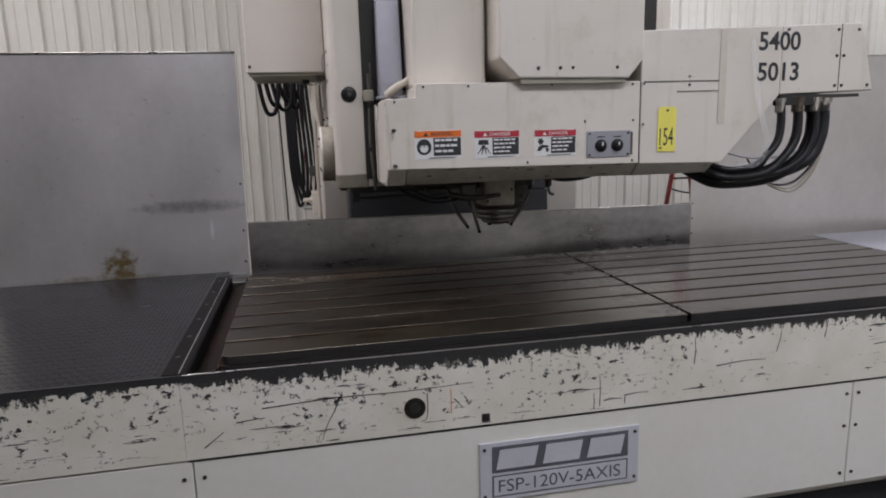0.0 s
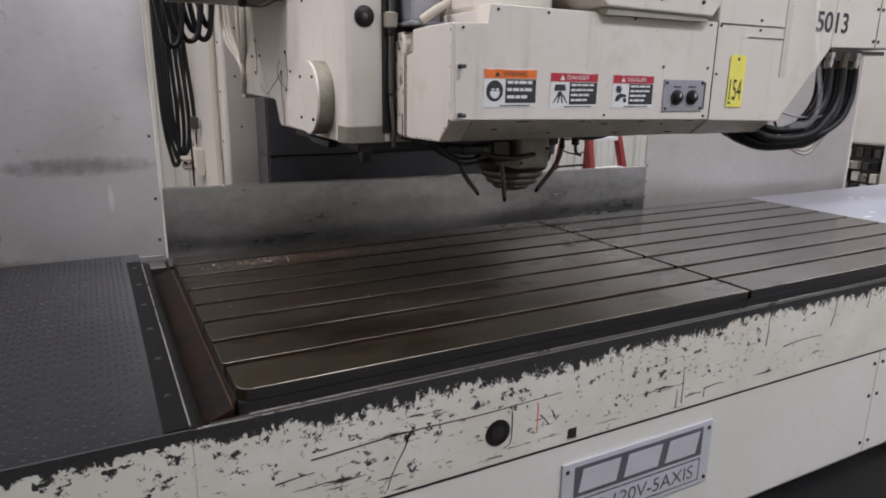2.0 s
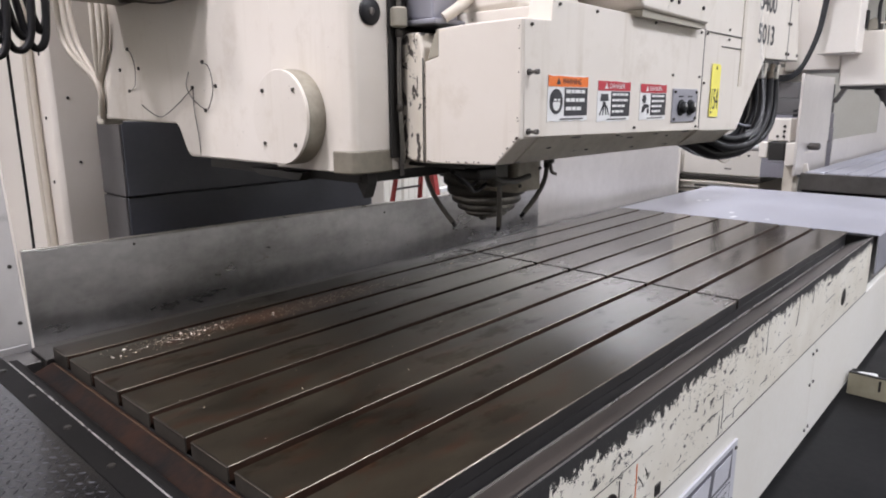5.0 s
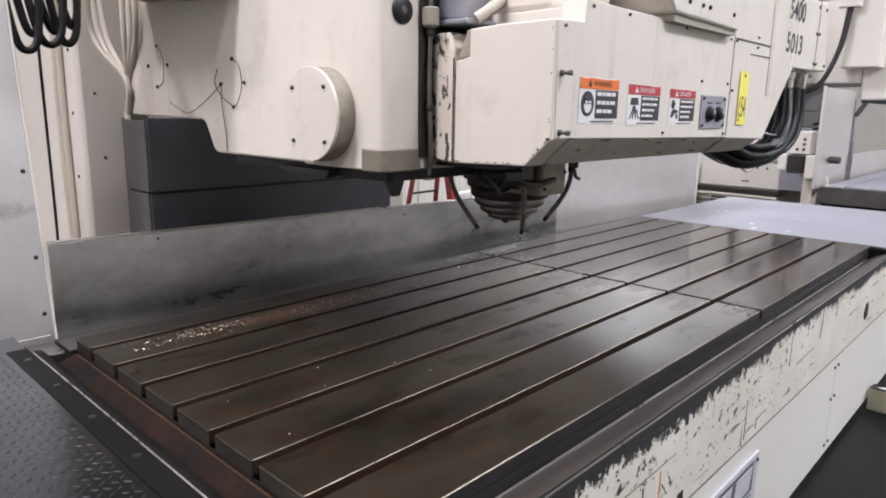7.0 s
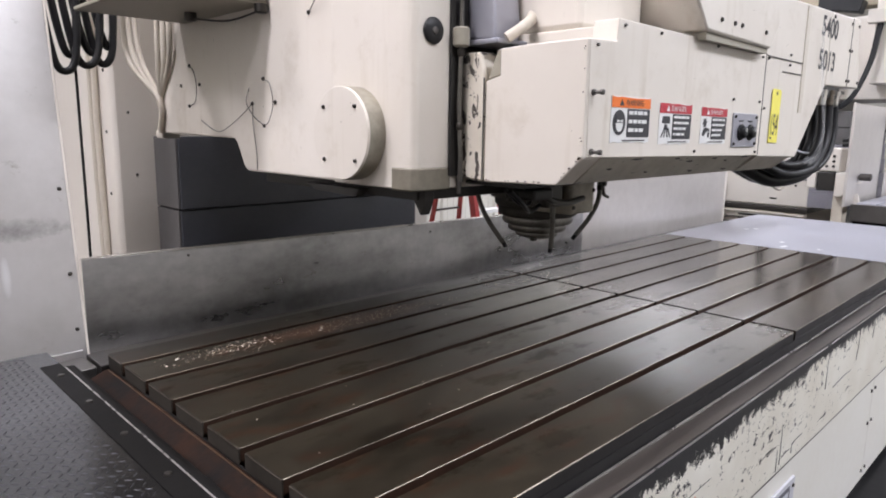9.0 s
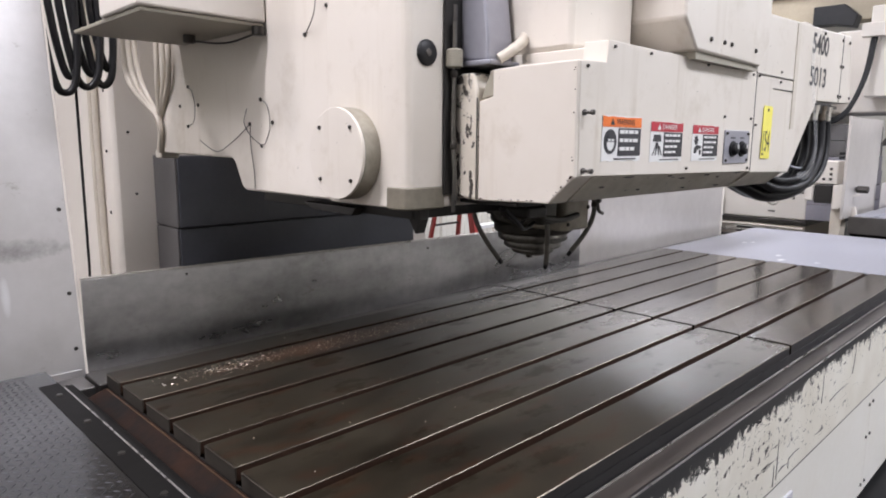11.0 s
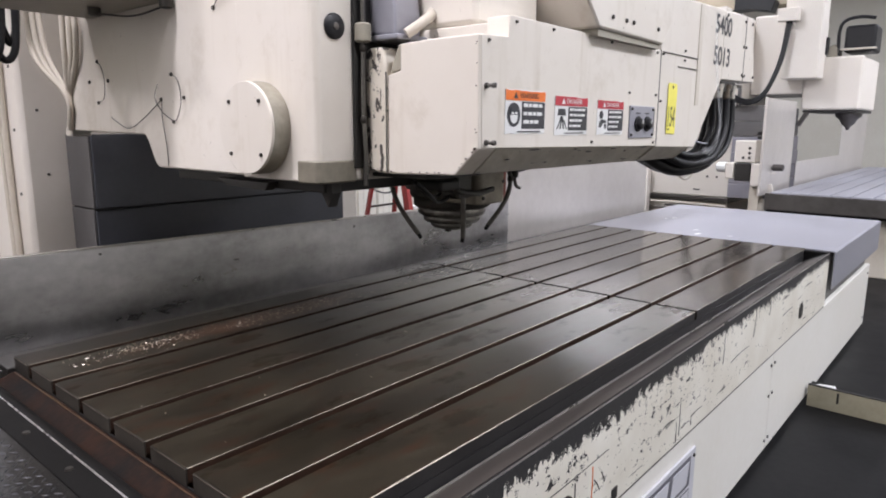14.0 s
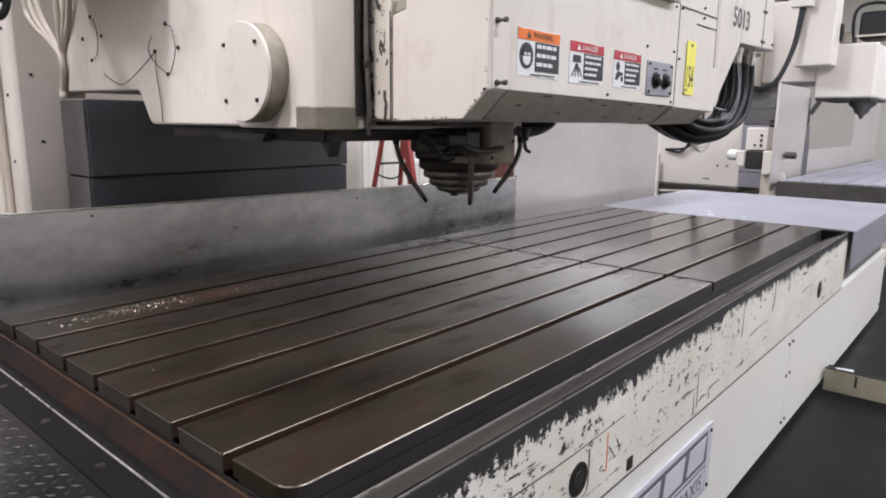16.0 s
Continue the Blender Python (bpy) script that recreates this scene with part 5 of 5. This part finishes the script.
    for i, p in enumerate(line):
        d = (line[min(i + 1, len(line) - 1)] - line[max(i - 1, 0)]).normalized()
        side = d.cross(Vector((0, -1, 0))).normalized() * 0.012
        rows.append([strap.verts.new(p + side + Vector((0, e, 0))) for e in (0, 0.0015)] + [strap.verts.new(p - side + Vector((0, e, 0))) for e in (0.0015, 0)])
    for a, q in zip(rows, rows[1:]):
        for i in range(4):
            strap.faces.new((a[i], a[(i + 1) % 4], q[(i + 1) % 4], q[i]))
    part("strap", strap, clear_plastic, loop, "clear plastic strap beside the hoses")
    for q in range(3):
        part("cable", tube([(0.74, 0.12, 1.53), (0.755, 0.13, 1.33 - 0.02 * q), (0.66, 0.15, 1.19 - 0.02 * q), (0.52, 0.16, 1.19), (0.44, 0.17, 1.29)], 0.005, 6, 8), tan_cable if q else rubber, loop)
    # hoses under the head
    under = thing("hose_bundle", (-0.15, 0.62, 1.2), "thick black hose loops hanging under the head", "hoses")
    for q in range(3):
        v = 0.42 + 0.035 * q
        part("hose", tube([(-0.36, v, 1.285), (-0.34, v + 0.01, 1.245), (-0.27, v + 0.015, 1.222 + 0.014 * q), (-0.18, v + 0.015, 1.226 + 0.014 * q), (-0.10, v + 0.01, 1.25), (-0.07, v, 1.285)], 0.0175, 10, 8), rubber, under)


milling_head()


def junction():
    j = thing("junction_box", (-1.4, 1.0, 1.70), "cream junction box with olive underside on the ram housing", "junction box")
    part("body", box(-1.59, -1.243, 0.89, 1.16, 1.712, 2.45, 0.006), cream, j)
    part("base_plate", box(-1.58, -1.244, 0.90, 1.42, 1.700, 1.711, 0.002), olive_box, j, "olive base plate")
    part("rear_tray", box(-1.48, -1.244, 1.165, 1.48, 1.712, 1.78, 0.004), olive_box, j)
    for yy, xx in ((0.90, -1.262), (1.19, -1.33)):
        part("gland", lathe([(0.012, -0.024), (0.018, -0.021), (0.018, 0.0)], (xx, yy, 1.700), "z", 12), screw_dark, j)
    part("stay", tube([(-1.262, 0.90, 1.684), (-1.29, 1.04, 1.667), (-1.33, 1.19, 1.684)], 0.003, 6, 6), dark_steel, j)
    part("screw", screw_head(-1.575, 0.89, 1.74, 0.007), screw_dark, j)
    c = thing("cable_bundle", (-1.5, 1.72, 1.0), "long loops of thick black cable hanging by the column", "cables")
    for k in range(6):
        x = -1.58 + 0.036 * k
        low = (1.545, 1.60, 1.57, 1.615, 1.58, 1.64)[k]
        wide = (0.10, 0.07, 0.11, 0.08, 0.09, 0.06)[k]
        yy = 1.70 + 0.012 * k
        part("cable", tube([(x - 0.02, yy, 2.46), (x - 0.025, yy + 0.01, 1.95), (x - 0.015, yy + 0.01, 1.78), (x + wide * 0.15, yy + 0.02, low + 0.04), (x + wide * 0.5, yy + 0.03, low), (x + wide * 0.85, yy + 0.03, low + 0.05), (x + wide, yy + 0.04, 1.80), (x + wide * 0.9, yy + 0.04, 2.0), (x + wide * 0.8, yy + 0.05, 2.46)], 0.0125, 8, 8), rubber, c)
    part("drop_cable", tube([(-1.49, 1.76, 1.57), (-1.485, 1.78, 1.3), (-1.48, 1.80, 1.0), (-1.48, 1.81, 0.75)], 0.005, 6, 8), rubber, c)
    d = thing("cable_bundle", (-1.42, 3.2, 0.9), "long black cable loop hanging beside the column", "cables")
    for k in range(4):
        x, wide, low = -1.45 + 0.02 * k, 0.07 + 0.014 * k, 0.84 + 0.035 * (k % 3)
        part("cable", tube([(x - 0.02, 3.18, 2.30), (x - 0.03, 3.175, 1.7), (x - 0.02, 3.18, 1.15), (x + wide * 0.2, 3.185, low + 0.05), (x + wide * 0.5, 3.19, low), (x + wide * 0.85, 3.19, low + 0.06), (x + wide, 3.195, 1.2), (x + wide * 0.7, 3.20, 1.7), (x + wide * 0.5, 3.20, 2.30)], 0.0135, 8, 8), rubber, d)
    part("red_cable", tube([(-1.36, 3.21, 1.9), (-1.35, 3.22, 1.5), (-1.365, 3.22, 1.2), (-1.37, 3.22, 1.0)], 0.005, 6, 8), red_paint, d)


junction()


def beam_between(p, q, wide, deep, r=0.003):
    """A straight bar of rectangular section between two points, wide along x."""
    bm = bmesh.new()
    ends = [[bm.verts.new(Vector(c) + Vector((sx * wide / 2, sy * deep / 2, 0))) for sx, sy in ((-1, -1), (1, -1), (1, 1), (-1, 1))] for c in (p, q)]
    bm.faces.new(ends[0])
    bm.faces.new(ends[1][::-1])
    for i in range(4):
        bm.faces.new((ends[0][i], ends[1][i], ends[1][(i + 1) % 4], ends[0][(i + 1) % 4]))
    bmesh.ops.recalc_face_normals(bm, faces=bm.faces)
    bmesh.ops.bevel(bm, geom=bm.edges[:], offset=r, segments=1, affect="EDGES")
    return bm


def ladder():
    l = thing("step_ladder", (2.45, 3.6, 0), "red fibreglass step ladder with white aluminium treads", "ladder")
    high = 1.95
    legs = {"fl": ((2.205, 3.16, 0), (2.165, 3.49, high)), "fr": ((2.715, 3.20, 0), (2.405, 3.52, high)), "rl": ((2.215, 3.98, 0), (2.30, 3.56, high)), "rr": ((2.72, 4.02, 0), (2.46, 3.58, high))}

    def at(leg, z):
        a, b = (Vector(v) for v in legs[leg])
        return a + (b - a) * z / high
    for name in ("fl", "fr"):
        rail = part("rail", beam_between(*legs[name], 0.055, 0.07), red_paint, l)
        part("foot", box(legs[name][0][0] - 0.035, legs[name][0][0] + 0.035, legs[name][0][1] - 0.045, legs[name][0][1] + 0.045, 0.0, 0.03, 0.004), rubber, rail)
    for name in ("rl", "rr"):
        part("rear_rail", beam_between(*legs[name], 0.030, 0.045), red_paint, l)
    for k in range(6):
        z = 0.355 + 0.28 * k
        p, q = at("fl", z), at("fr", z)
        part("tread", prism([(p.x + 0.03, p.y - 0.045), (q.x - 0.03, q.y - 0.045), (q.x - 0.03, q.y + 0.045), (p.x + 0.03, p.y + 0.045)], "z", z - 0.035, z, 0.003), label_white, l)
        if k < 5:
            part("rung", tube([at("rl", z + 0.22), (at("rl", z + 0.22) + at("rr", z + 0.22)) / 2, at("rr", z + 0.22)], 0.011, 8, 3), screw_dark, l)
    cap = [at("fl", high), at("fr", high)]
    part("top_cap", prism([(cap[0].x - 0.05, cap[0].y - 0.06), (cap[1].x + 0.05, cap[1].y - 0.06), (cap[1].x + 0.09, cap[1].y + 0.12), (cap[0].x - 0.02, cap[0].y + 0.12)], "z", high, high + 0.06, 0.008), red_paint, l)
    a, b = at("rl", 0.76), at("rr", 0.72)
    part("cord", tube([a, (a * 2 + b) / 3 - Vector((0, 0, 0.03)), (a + b * 2) / 3 - Vector((0, 0, 0.035)), b], 0.008, 6, 6), rubber, l, "black cord slung between the rear rails")
    for s in ("l", "r"):
        part("spreader", tube([at("f" + s, 1.22), (at("f" + s, 1.2) + at("r" + s, 1.2)) / 2, at("r" + s, 1.18)], 0.008, 6, 3), aluminium, l)


ladder()

# ---- the second machine beyond the way cover ----


def far_machine():
    X = 5.97
    c = thing("machine_column", (6.8, 2.3, 0), "cream column of a second milling machine with pipework", "machine column")
    part("body", prism([(1.60, 0.53), (1.60, 2.56), (1.68, 2.66), (1.85, 2.70), (3.3, 2.70), (3.3, 0.53)], "x", X, 7.6, 0.02), cream, c)
    part("ledge", box(X - 0.06, 7.6, 1.58, 3.3, 0.475, 0.53, 0.006), screw_dark, c)
    part("base", box(X, 7.6, 1.60, 3.3, 0.0, 0.475, 0.01), cream_old, c)
    for k in range(5):
        part("pipe", tube([(X - 0.03 - 0.012 * k, 1.6, 0.16 + 0.07 * k), (X - 0.035 - 0.012 * k, 2.2, 0.17 + 0.07 * k), (X - 0.03, 2.9, 0.15 + 0.07 * k)], 0.016, 8, 4), (bright_steel, cream_old, dark_steel, bright_steel, cream_old)[k], c)
    part("louvre_panel", box(X - 0.012, X - 0.001, 1.86, 2.40, 0.22, 0.44, 0.003), cream, c)
    for k in range(4):
        # black bars paint the shade in the louvre slots
        part("louvre", box(X - 0.018, X - 0.0125, 1.90, 2.36, 0.255 + 0.045 * k, 0.275 + 0.045 * k), oil_shade_black, c)
    part("slot_mark", box(X - 0.004, X - 0.0005, 1.94, 2.02, 0.61, 0.625), screw_dark, c)
    # valve stack beside a cream post, low on the column
    part("post", box(X - 0.22, X - 0.10, 2.52, 2.64, 0.0, 0.90, 0.008), cream, c)
    v = part("valve_stack", box(X - 0.14, X - 0.005, 2.66, 3.22, 0.05, 0.78, 0.006), screw_dark, c, "hydraulic valve stack with cream and black blocks")
    rng = random.Random(3)
    for row in range(5):
        for col in range(5):
            y0, z0 = 2.67 + 0.108 * col + 0.02 * rng.random(), 0.09 + 0.135 * row
            deep = 0.16 + 0.06 * rng.random()
            tone = (cream_old, rubber, olive_box, bright_steel, dark_steel)[(row * 2 + col * 3 + rng.randrange(2)) % 5]
            part("valve", box(X - deep, X - 0.141, y0, y0 + 0.075, z0, z0 + 0.075 + 0.035 * rng.random(), 0.006), tone, v)
    part("manifold", box(X - 0.18, X - 0.141, 2.67, 3.20, 0.772, 0.80, 0.004), bright_steel, v)
    for yy, zz in ((1.75, 0.78), (1.86, 0.78), (1.70, 2.2), (2.3, 2.0)):
        part("screw", screw_head(X, yy, zz, 0.014, "x"), screw_dark, c)
    jb = part("cable_hood", prism([(1.72, 2.36), (1.76, 2.32), (2.06, 2.32), (2.10, 2.36), (2.10, 2.70), (1.72, 2.70)], "x", X - 0.22, X, 0.008), cream, c)
    for k in range(6):
        part("socket", lathe([(0.014, -0.07), (0.02, -0.06), (0.02, 0.0)], (X - 0.11, 1.78 + 0.05 * k, 2.32), "z", 10), bright_steel, jb)
    loops = thing("cable_bundle", (5.9, 1.5, 1.5), "black cable loops strung between the machine's boxes", "cables")
    for k in range(3):
        part("cable", tube([(X - 0.10, 1.79 + 0.025 * k, 2.27), (X - 0.11, 1.775 + 0.02 * k, 2.06), (X - 0.12, 1.67 + 0.02 * k, 1.80 - 0.015 * k), (X - 0.10, 1.46 + 0.01 * k, 1.67 - 0.02 * k), (X - 0.02, 1.30, 1.76 - 0.02 * k), (X + 0.06, 1.19 - 0.012 * k, 2.1), (X + 0.11, 1.15 - 0.015 * k, 2.52)], 0.016, 8, 8), rubber, loops)
    part("terminal", box(X + 0.05, X + 0.168, 1.04, 1.25, 2.52, 2.66, 0.008), cream, loops, "white terminal box with pins")
    for k in range(3):
        part("pin", lathe([(0.008, -0.05), (0.011, -0.045), (0.011, 0.0)], (X + 0.11, 1.09 + 0.03 * k, 2.52), "z", 8), bright_steel, loops)
    for k in range(2):
        part("cable", tube([(X - 0.10, 1.97 + 0.04 * k, 2.27), (X - 0.10, 2.0 + 0.04 * k, 1.8), (X - 0.08, 2.06 + 0.04 * k, 1.3), (X - 0.06, 2.2 + 0.06 * k, 1.0 - 0.05 * k), (X - 0.02, 2.5, 0.95)], 0.014, 6, 8), rubber, loops)
    g = thing("way_guard", (6.2, 1.5, 0.5), "lilac-grey telescopic way guard of the second machine", "way guard")
    for k in range(6):
        part("panel", box(X + 0.006 * k - 0.05, 7.55, 1.22 + 0.012 * k, 1.598, 0.55 + 0.178 * k, 0.723 + 0.178 * k, 0.004), lilac_guard if k < 4 else guard_side, g)
    part("stay", prism([(1.52, 1.61), (1.57, 1.61), (1.56, 1.80), (1.53, 1.84)], "x", X - 0.09, X - 0.06, 0.003), guard_side, g)
    for k in range(2):
        part("strap", tube([(5.90, 1.30, 1.30 - 0.05 * k), (5.85, 1.18, 1.31 - 0.05 * k), (5.86, 1.06, 1.30 - 0.05 * k)], 0.016, 6, 6), rubber, g)
    part("slide", box(5.86, 5.93, 1.04, 1.18, 0.80, 1.62, 0.004), aluminium, g)
    u = thing("spindle_unit", (5.15, 1.2, 0.0), "cream spindle unit with a black motor opening on a post", "spindle unit")
    part("body", box(5.08, 5.32, 1.06, 1.27, 1.04, 1.27, 0.012), cream, u)
    # solid black block imitates the dark hollow of the motor opening
    part("opening", box(5.06, 5.3, 1.09, 1.25, 0.85, 1.035, 0.01), oil_shade_black, u)
    part("cheek", prism([(1.08, 1.036), (0.96, 1.036), (0.90, 0.94), (0.96, 0.84), (1.02, 0.80), (1.08, 0.80)], "x", 5.03, 5.32, 0.01), cream, u)
    part("cheek", box(5.05, 5.32, 1.256, 1.34, 0.87, 1.036, 0.012), cream, u)
    part("knob", lathe([(0.03, 0.0), (0.055, 0.01), (0.055, 0.09), (0.035, 0.11)], (5.12, 1.34, 0.985), "y", 18), label_white, u)
    part("motor", lathe([(0.02, -0.11), (0.035, -0.10), (0.035, -0.01), (0.02, 0.0)], (5.12, 0.90, 1.0), "y", 16), dark_steel, u)
    part("post", box(5.10, 5.26, 1.0, 1.10, 0.036, 0.80, 0.01), tan_cable, u)
    part("lever", prism([(0.92, 0.82), (0.88, 0.84), (0.82, 0.62), (0.86, 0.60)], "x", 5.06, 5.10, 0.004), cream, u)
    for dy, dz in ((1.12, 1.19), (1.12, 1.14), (1.12, 1.09), (1.18, 1.09)):
        part("button", lathe([(0.006, -0.010), (0.014, -0.008), (0.015, 0.0)], (5.08, dy, dz), "x", 10), screw_dark, u)
    u.location += Vector((0, 0.03, -0.035))
    t = thing("machine_table", (7.2, 0.3, 0.5), "second slotted milling table behind sheet guards", "machine table")
    part("body", box(4.75, 10.4, -0.55, 0.86, 0.55, 0.70, 0.01), rail_steel, t)
    for k in range(8):
        part("slat", box(4.73, 10.4, -0.53 + 0.172 * k, -0.376 + 0.172 * k, 0.70, 0.75, 0.004), galvanised, t)
    part("end_plate", box(4.70, 4.748, -0.56, 0.87, 0.58, 0.738, 0.004), dark_steel, t)
    part("bed", box(4.9, 10.2, -0.5, 0.84, 0.0, 0.55, 0.01), cream_old, t)
    s = thing("splash_guard", (7, 0.9, 0.7), "stainless splash guards round the second machine's table", "splash guard")
    part("panel", box(4.76, 5.90, 0.935, 0.940, 0.70, 1.645), stainless, s)
    part("hem", box(4.745, 4.765, 0.93, 0.955, 0.70, 1.655, 0.003), stainless, s)
    part("low_panel", box(5.90, 8.3, 0.885, 0.890, 0.70, 1.0), stainless, s)
    part("panel", box(8.3, 10.3, 0.895, 0.900, 0.70, 1.72), stainless, s)
    h = thing("milling_head", (6.8, 0.6, 1.5), "cream head of the second milling machine, its spindle pointing down", "milling head")
    part("body", box(6.44, 7.5, 0.44, 1.02, 1.567, 2.15, 0.02), cream, h)
    part("cable_box", box(6.14, 6.44, 0.82, 1.20, 1.905, 2.85, 0.012), cream, h, "tall cream cable box")
    part("ram", box(6.445, 7.5, 1.022, 1.598, 1.75, 2.66, 0.02), cream, h)
    part("underside", box(6.46, 7.48, 0.46, 1.00, 1.54, 1.5665, 0.004), oil_shade_black, h)
    part("spindle", lathe([(0.14, 1.54), (0.14, 1.50), (0.09, 1.46), (0.07, 1.41), (0.03, 1.38), (0.015, 1.34)], (6.9, 0.60, 0), "z", 20), dark_steel, h)
    part("bracket", prism([(0.93, 1.54), (0.98, 1.54), (1.06, 1.40), (1.02, 1.38)], "x", 6.46, 6.52, 0.003), dark_steel, h)
    m = part("motor", box(6.5, 6.9, 0.36, 0.66, 2.19, 2.48, 0.03), rubber, h, "black motor with cables")
    part("cable", tube([(6.48, 0.70, 2.16), (6.47, 0.71, 2.42), (6.47, 0.66, 2.53), (6.48, 0.52, 2.56), (6.5, 0.38, 2.54)], 0.018, 8, 6), rubber, m)
    part("bar", box(6.47, 6.50, 0.34, 0.70, 2.215, 2.235, 0.004), cream_old, m)
    part("valve", prism([(0.70, 2.151), (0.70, 2.24), (0.74, 2.29), (0.80, 2.26), (0.82, 2.151)], "x", 6.46, 6.7, 0.015), olive_box, h)
    part("connector", box(6.40, 6.50, 0.80, 0.8195, 2.17, 2.36, 0.004), rubber, h)
    b = thing("crane_bridge", (7.95, 2.9, 2.98), "tan overhead box girder under a dark steel beam", "beam")
    part("girder", box(7.80, 8.10, 1.34, 4.559, 2.985, 3.37, 0.01), girder_tan, b)
    part("end_plate", box(7.79, 8.11, 1.24, 1.339, 2.97, 3.40, 0.008), cream, b, "cream end plate")
    part("end_recess", box(7.784, 7.7895, 1.262, 1.318, 3.02, 3.36), plate_dark, b)
    part("beam", box(7.74, 8.16, 1.40, 4.559, 3.3705, 3.86, 0.01), beam_paint, b)
    for hy in (1.9, 3.9):
        part("hanger", box(7.90, 8.00, hy, hy + 0.1, 3.8605, 5.2, 0.005), beam_paint, b)
    part("trolley", prism([(1.74, 2.88), (1.70, 3.02), (1.86, 3.17), (2.22, 3.17), (2.22, 2.93), (2.0, 2.93)], "x", 7.58, 7.799, 0.01), rubber, b, "black trolley on the girder's flank")
    part("cable", tube([(7.70, 1.50, 2.96), (7.70, 1.49, 2.86), (7.70, 1.50, 2.66)], 0.015, 8, 3), rubber, b)


far_machine()


def floor_rail():
    r = thing("floor_rail", (1.36, -1.2, 0), "low dirty cream steel rail across the floor, scuffed", "floor rail")
    part("web", box(1.335, 1.347, -3.2, -0.275, 0.0, 0.108, 0.002), rail_cream, r)
    part("top_edge", box(1.333, 1.351, -3.2, -0.275, 0.1085, 0.114, 0.002), oil_shade_black, r, "blackened upper edge")
    part("flange", box(1.348, 1.43, -3.2, -0.275, 0.092, 0.101, 0.002), concrete, r)
    for y0, y1 in ((-0.40, -0.29), (-0.86, -0.60), (-1.5, -1.25)):
        part("white_patch", prism([(1.353, y0), (1.366, y1), (1.40, y1 - 0.03), (1.415, y0 + 0.02)], "z", 0.1015, 0.1035), label_white, r, "bright white patch on the flange")
    part("mark", box(1.3335, 1.3348, -0.412, -0.402, 0.045, 0.098), oil_shade_black, r)


floor_rail()


def chips():
    """Bright turnings along the second slat from the back."""
    rng = random.Random(7)
    bm = bmesh.new()
    for k in range(1100):
        pile = rng.random()
        x = rng.gauss(-1.38, 0.085) if pile < 0.36 else rng.gauss(-0.92, 0.15) if pile < 0.68 else rng.uniform(-1.6, 0.3)
        y = rng.gauss(0.893 if pile < 0.36 else 0.880, 0.026) if pile < 0.93 else rng.uniform(0.1, 1.05)
        if not 0.82 < y < 0.94 and min(abs(y - s) for s in SLOTS) < 0.016:
            continue
        a, b, s = rng.uniform(0, 6.28), rng.uniform(-0.9, 0.9), rng.uniform(0.0010, 0.0034) * (1.6 if k % 9 == 0 else 1.0)
        u = Vector((math.cos(a), math.sin(a), 0)) * s
        v = Vector((-math.sin(a) * math.cos(b), math.cos(a) * math.cos(b), abs(math.sin(b)))) * s * 0.6
        c = Vector((x, y, TOP + 0.0005))
        q = [bm.verts.new(p) for p in (c - u, c + u * 0.2, c + u, c + u * 0.8 + v, c + v * 1.4, c - u * 0.7 + v)]
        bm.faces.new(q[:3] + q[3:])
    single("metal_chips", bm, chip_metal, "bright curled metal chips scattered on the table", "chips", kind="stuff")


chips()
